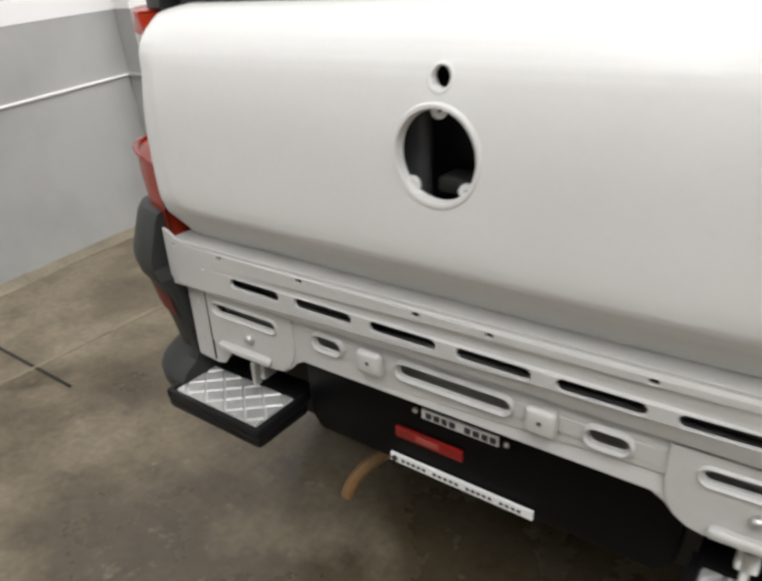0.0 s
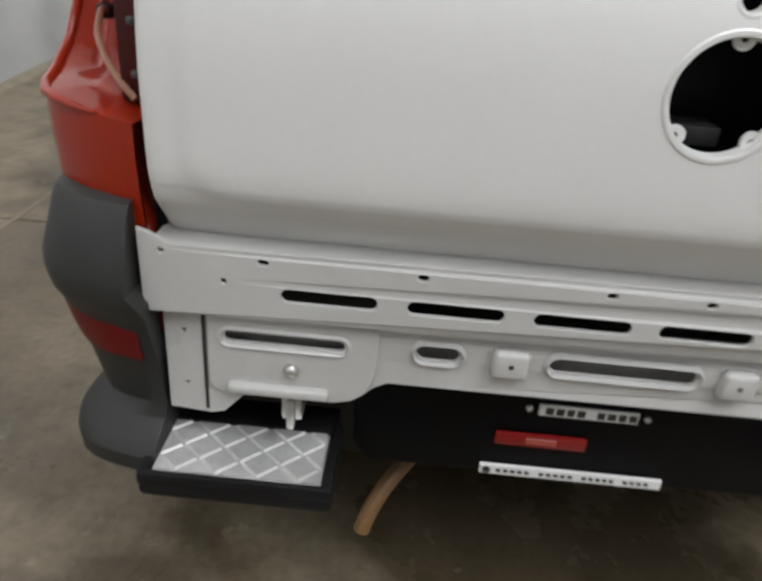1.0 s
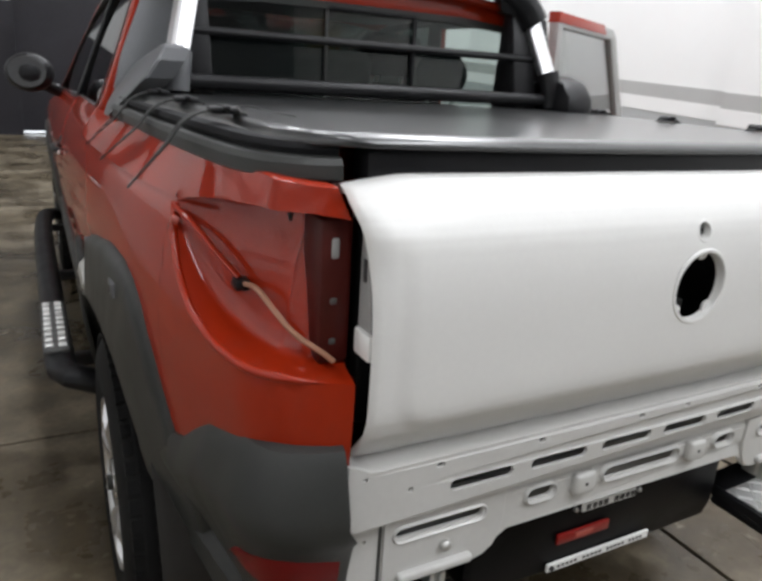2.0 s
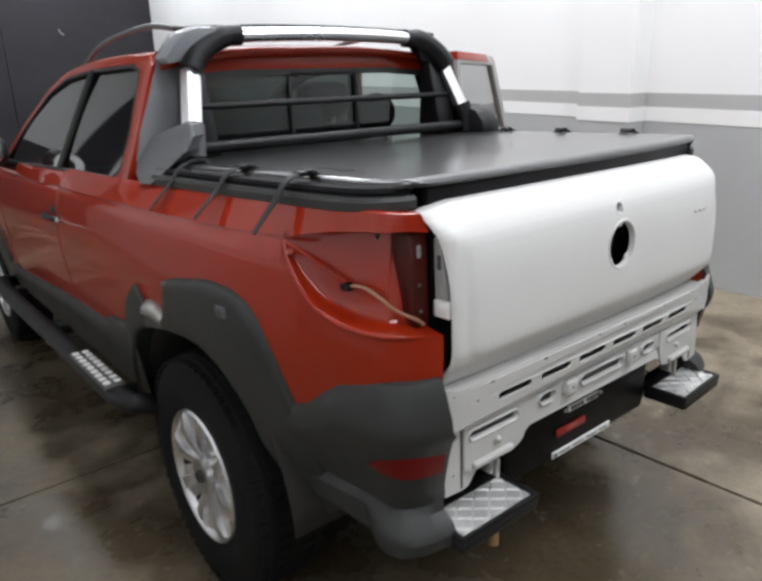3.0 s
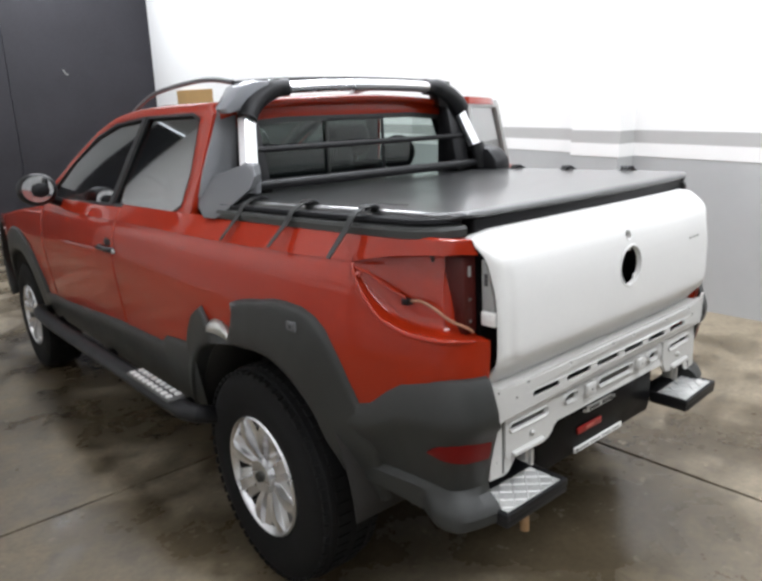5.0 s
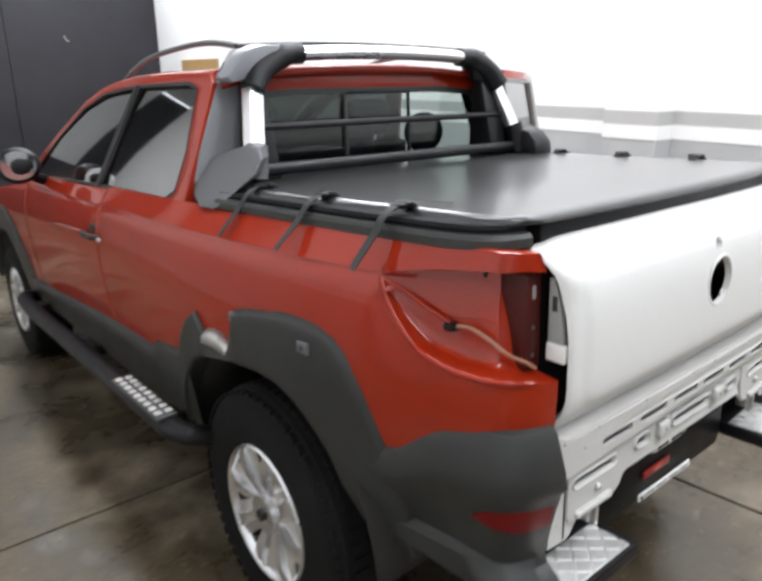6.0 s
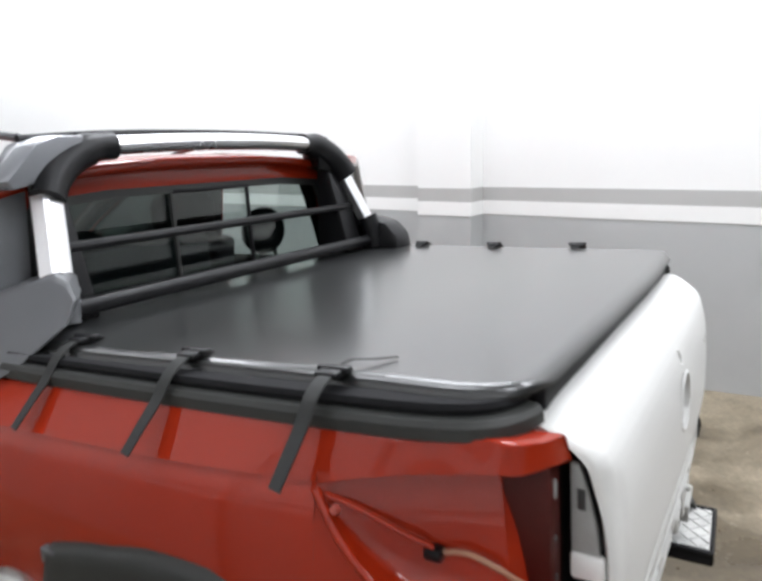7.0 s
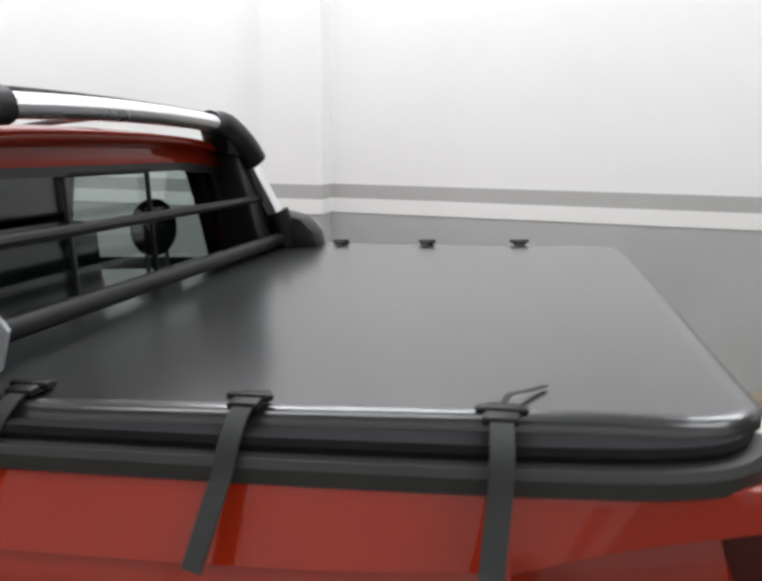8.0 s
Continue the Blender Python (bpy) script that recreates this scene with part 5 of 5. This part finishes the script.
        prism(bm, [(1.085, 1.378), (1.09, 1.20), (1.01, 1.20), (1.055, 1.378)], "x", *sorted((s * 0.555, s * 0.510)), 0.005)
        if s > 0:
            part("leg_side", bm, BLACK, holder)
        else:
            bm.free()
        bm = bmesh.new()
        prism(bm, [(1.10, 1.385), (1.12, 1.12), (0.995, 1.12), (1.055, 1.385)], "x", *sorted((s * (0.452 if s < 0 else 0.425), s * 0.505)), 0.008)
        part("leg_back", bm, BLACK, holder)
        # foot pod on the bed rail, turned a little towards the load bed
        if s < 0:
            outline = [(0.64, 1.16, 1.139), (0.612, 1.169, 1.176), (0.575, 0.937, 1.225), (0.581, 0.886, 1.217), (0.6, 0.843, 1.191), (0.627, 0.834, 1.155), (0.677, 0.908, 1.089), (0.692, 0.947, 1.069), (0.694, 1.023, 1.067), (0.676, 1.095, 1.09)]
            face = [Vector((-x, y, z)) for x, y, z in outline]
            inward = Vector((0.068, 0.085, 0))
            mean = sum(face, Vector()) / len(face)
            bm = loft(bmesh.new(), [[mean + (p - mean) * grow + inward * deep for p in face] for grow, deep in ((0.90, -0.06), (0.965, -0.02), (1.0, 0.06), (1.0, 1.0))])
            part("foot_pod", bm, PODGREY, holder, "grey moulded foot cover", sharp=28)
        bm = bmesh.new()
        tube(bm, smooth_path([(s * 0.533, 0.992, 1.225 if s > 0 else 1.212), (s * 0.540, 0.980, 1.18), (s * 0.545, 0.978, 1.13)], 8), 0.032, 12)
        if s > 0:
            prism(bm, [(0.875, 1.10), (0.885, 1.165), (0.925, 1.205), (1.00, 1.225), (1.10, 1.19), (1.12, 1.10)], "x", 0.535, 0.635, 0.02)
        part("leg_socket", bm, BLACK if s > 0 else PODGREY, holder)


roll_bar()


def quarter_filler():
    bm = bmesh.new()
    prism(bm, [(-0.565, 1.39), (-0.50, 1.39), (-0.525, 1.12), (-0.66, 1.12), (-0.64, 1.2)], "y", 1.105, 1.135, 0.004)
    return part("corner_filler", bm, FILLER, truck, "smooth grey corner panel behind the cab")


sides(quarter_filler)


# ---- wheels
RIM, TYRE, WHEEL_Z = Matrix.Diagonal((1, 0.89, 0.89, 1)), Matrix.Diagonal((1, 0.979, 0.979, 1)), 0.326


def wheel(name, x, y):
    holder = new(name)
    holder.parent = truck
    holder.location = (x, y - 0.008, WHEEL_Z)
    bm = bmesh.new()
    prof = [(0.180, 0.085), (0.200, 0.098), (0.245, 0.104), (0.285, 0.100), (0.315, 0.088), (0.330, 0.070), (0.333, 0.0), (0.330, -0.070), (0.315, -0.09), (0.25, -0.10), (0.180, -0.085)]
    n = 64
    rings = [[(-w, r * math.cos(a), r * math.sin(a)) for r, w in prof] for a in (2 * math.pi * i / n for i in range(n + 1))]
    grid(bm, rings)
    bm.transform(TYRE)
    tyre = part("tyre", bm, RUBBER, holder)
    bm = bmesh.new()
    for i in range(60):
        a = 2 * math.pi * i / 60
        for w0, w1, sh in ((0.066, 0.092, 0), (0.012, 0.052, 0.5), (-0.052, -0.012, 0), (-0.092, -0.066, 0.5)):
            b = a + sh * 2 * math.pi / 60
            r = 0.331 if abs(w0) < 0.06 else 0.322
            m = Matrix.Rotation(b, 4, "X") @ Matrix.Translation((-(w0 + w1) / 2, 0, r)) @ Matrix.Diagonal((w1 - w0, 0.024, 0.009, 1))
            bmesh.ops.create_cube(bm, size=1.0, matrix=m)
    bm.transform(TYRE)
    tagged(part("tread", bm, RUBBER, tyre), kind="stuff")
    # rim: barrel, lip, paired spokes and centre cap
    bm = bmesh.new()
    prof = [(0.200, 0.084), (0.207, 0.094), (0.202, 0.099), (0.194, 0.094), (0.187, 0.080)]
    grid(bm, [[(-w, r * math.cos(a), r * math.sin(a)) for r, w in prof] for a in (2 * math.pi * i / n for i in range(n + 1))])
    bm.transform(RIM)
    rim = part("rim", bm, ALLOY, holder, "silver alloy rim")
    bm = bmesh.new()
    prof = [(0.188, 0.078), (0.181, 0.05), (0.177, -0.08)]
    grid(bm, [[(-w, r * math.cos(a), r * math.sin(a)) for r, w in prof] for a in (2 * math.pi * i / n for i in range(n + 1))])
    bm.transform(RIM)
    # barrel takes the dark underbody colour, for shade between the spokes
    part("barrel", bm, UNDER, rim)
    for i in range(8):
        bm = bmesh.new()
        rings = []
        for r, w, d, crown in ((0.040, 0.0165, 0.074, 0.002), (0.075, 0.0305, 0.082, 0.014), (0.11, 0.043, 0.090, 0.020), (0.15, 0.050, 0.096, 0.018), (0.191, 0.055, 0.092, 0.008)):
            rings.append([(-d + crown, -w, r), (-d + crown * 0.5, -w * 0.42, r), (-d - crown * 0.4, -w * 0.36, r), (-d - crown * 0.2, 0, r), (-d - crown * 0.4, w * 0.36, r), (-d + crown * 0.5, w * 0.42, r), (-d + crown, w, r), (-d + 0.034, w, r), (-d + 0.034, -w, r)])
        loft(bm, rings)
        bm.transform(RIM @ Matrix.Rotation(2 * math.pi * (i + 0.3) / 8, 4, "X"))
        part("spoke", bm, ALLOY, rim)
    bm = bmesh.new()
    bmesh.ops.create_cone(bm, cap_ends=True, segments=28, radius1=0.056, radius2=0.050, depth=0.03, matrix=Matrix.Translation((-0.082, 0, 0)) @ Matrix.Rotation(radians(-90), 4, "Y"))
    prof = [(0.05, 0.082), (0.085, 0.072), (0.115, 0.068), (0.126, 0.058), (0.120, 0.04)]
    grid(bm, [[(-w, 0.91 * r * math.cos(a), 0.91 * r * math.sin(a)) for r, w in prof] for a in (2 * math.pi * i / n for i in range(n + 1))])
    part("hub", bm, ALLOY, rim)
    bm = bmesh.new()
    bmesh.ops.create_cone(bm, cap_ends=True, segments=24, radius1=0.018, radius2=0.015, depth=0.012, matrix=Matrix.Translation((-0.100, 0, 0)) @ Matrix.Rotation(radians(-90), 4, "Y"))
    part("centre_cap", bm, PLASTIC, rim)
    bm = bmesh.new()
    bmesh.ops.create_cone(bm, cap_ends=True, segments=32, radius1=0.165, radius2=0.165, depth=0.02, matrix=Matrix.Translation((-0.02, 0, 0)) @ Matrix.Rotation(radians(90), 4, "Y"))
    part("brake_drum", bm, UNDER, holder)
    return holder


WHEEL_X = 0.655
for s in (-1, 1):
    for y in (HUB_R, HUB_F):
        w = wheel("wheel", s * WHEEL_X, y)
        if s > 0:
            w.rotation_euler = (0, 0, math.pi)


# ---- what closes the truck from inside
def underbody():
    part("chassis", boxed((-0.50, 0.17, 0.30), (0.50, 4.1, 0.60), 0.03), UNDER, truck)
    part("load_bed", boxed((-0.545, 0.14, 0.58), (0.545, 1.13, 0.63), 0.01), UNDER, truck)
    for s in (-1, 1):
        part("bed_wall", boxed((min(s * 0.545, s * 0.57), 0.14, 0.60), (max(s * 0.545, s * 0.57), 1.13, 1.10), 0.006), UNDER, truck)
        for hub in (HUB_R, HUB_F):
            bm = bmesh.new()
            rows = []
            for i in range(25):
                a = radians(2 + 176 * i / 24)
                rows.append([(s * xx, hub + 0.43 * math.cos(a), max(0.25, HUB_Z + 0.43 * math.sin(a))) for xx in (0.50, 0.62, 0.715)])
            grid(bm, rows)
            part("wheel_well", bm, UNDER, truck, solid=0.006)
    part("cab_floor", boxed((-0.70, 1.17, 0.40), (0.70, 3.1, 0.50), 0.01), UNDER, truck)
    bm = bmesh.new()
    tube(bm, [Vector((-0.6, HUB_R, WHEEL_Z)), Vector((0.6, HUB_R, WHEEL_Z))], 0.04, 10)
    part("rear_axle", bm, UNDER, truck)
    bm = bmesh.new()
    tube(bm, smooth_path([(0.30, 1.6, 0.27), (0.34, 0.8, 0.28), (0.36, 0.20, 0.30)], 12), 0.026, 10)
    part("exhaust", bm, UNDER, truck)


underbody()


def cab_interior():
    part("headlining", boxed((-0.52, 1.19, 1.392), (0.52, 2.06, 1.402), 0.004), LINING, truck)
    for s in (-1, 1):
        y0 = 1.2 if s < 0 else 1.74
        part("inner_trim", boxed((min(s * 0.69, s * 0.715), y0, 0.5), (max(s * 0.69, s * 0.715), 2.80, 1.04), 0.01), TRIM, truck)
    part("rear_trim", boxed((-0.58, 1.172, 0.5), (0.58, 1.19, 1.098), 0.004), TRIM, truck)
    part("dashboard", boxed((-0.62, 2.66, 0.78), (0.62, 3.0, 0.98), 0.05, 3), BLACK, truck)
    bm = bmesh.new()
    n = 24
    ring = [Vector((-0.33 + 0.18 * math.cos(a), 2.55 + 0.04 * math.sin(a), 0.98 + 0.17 * math.sin(a))) for a in (2 * math.pi * i / n for i in range(n + 1))]
    tube(bm, ring, 0.014, 8)
    part("steering_wheel", bm, BLACK, truck)
    for s in (-1, 1):
        seat = part("seat", boxed((s * 0.33 - 0.24, 1.75, 0.55), (s * 0.33 + 0.24, 2.25, 0.72), 0.05, 3), SEAT, truck, "dark cloth front seat")
        bm = bmesh.new()
        prism(bm, [(1.80, 0.66), (1.68, 1.16), (1.58, 1.17), (1.66, 0.66)], "x", s * 0.33 - 0.22, s * 0.33 + 0.22, 0.03)
        part("backrest", bm, SEAT, seat)
        bm = bmesh.new()
        box(bm, (s * 0.33 - 0.12, 1.56, 1.19), (s * 0.33 + 0.12, 1.66, 1.335), 0.045, 4)
        part("headrest", bm, SEAT, seat)
        bm = bmesh.new()
        for o in (-0.05, 0.05):
            tube(bm, [Vector((s * 0.33 + o, 1.62, 1.13)), Vector((s * 0.33 + o, 1.61, 1.21))], 0.007, 8)
        part("headrest_posts", bm, STEEL, seat)
    bench = part("rear_bench", boxed((-0.56, 1.20, 0.55), (0.56, 1.27, 1.085), 0.03, 3), SEAT, truck, "dark cloth rear bench")
    part("bench_backrest", boxed((-0.55, 1.205, 0.95), (0.065, 1.29, 1.252), 0.035, 4), SEAT, bench)
    for x in (-0.32, 0.32):
        bm = bmesh.new()
        bmesh.ops.create_uvsphere(bm, u_segments=20, v_segments=12, radius=1.0, matrix=Matrix.Translation((x, 1.245, 1.205)) @ Matrix.Diagonal((0.095, 0.032, 0.074, 1)))
        part("headrest", bm, SEAT, bench)
        bm = bmesh.new()
        for o in (-0.045, 0.045):
            tube(bm, [Vector((x + o, 1.245, 1.06)), Vector((x + o, 1.245, 1.17))], 0.006, 8)
        part("headrest_post", bm, STEEL, bench)
    bm = boxed((-0.10, 2.28, 1.30), (0.10, 2.31, 1.36), 0.02, 3)
    part("rear_view_mirror", bm, BLACK, truck)


cab_interior()


# ---- the truck's far rear corner, drawn in to fit the camera's view
def fit_far_corner(ob):
    for child in ob.children:
        if child.type == "MESH":
            for v in child.data.vertices:
                if v.co.x > 0:
                    kind = child.name.split(".")[0]
                    near = lerp_table([(0.0, 1.0), (0.3, 1.0), (0.7, 0.0)], v.co.y)
                    if kind in ("bumper_corner", "reflector"):
                        v.co.y += 0.020
                        v.co.x -= 0.012 * near
                    elif kind in ("quarter_panel", "bed_rail"):
                        if v.co.z > 1.0 and kind == "quarter_panel":
                            v.co.z -= 0.5 * (v.co.z - 1.0) * lerp_table([(0.0, 1.0), (0.15, 1.0), (0.4, 0.0)], v.co.y)
                        v.co.x -= 0.032 * near
                    w = lerp_table([(0.0, 1.0), (0.5, 1.0), (1.0, 0.0)], v.co.y)
                    v.co.y += w * 0.016 * max(0.0, min(1.2, (v.co.x - 0.1) / 0.44)) ** 2
                    v.co.x *= 1 - 0.045 * w
        if child.location.length == 0:
            fit_far_corner(child)


fit_far_corner(truck)
fit_far_corner(cover)
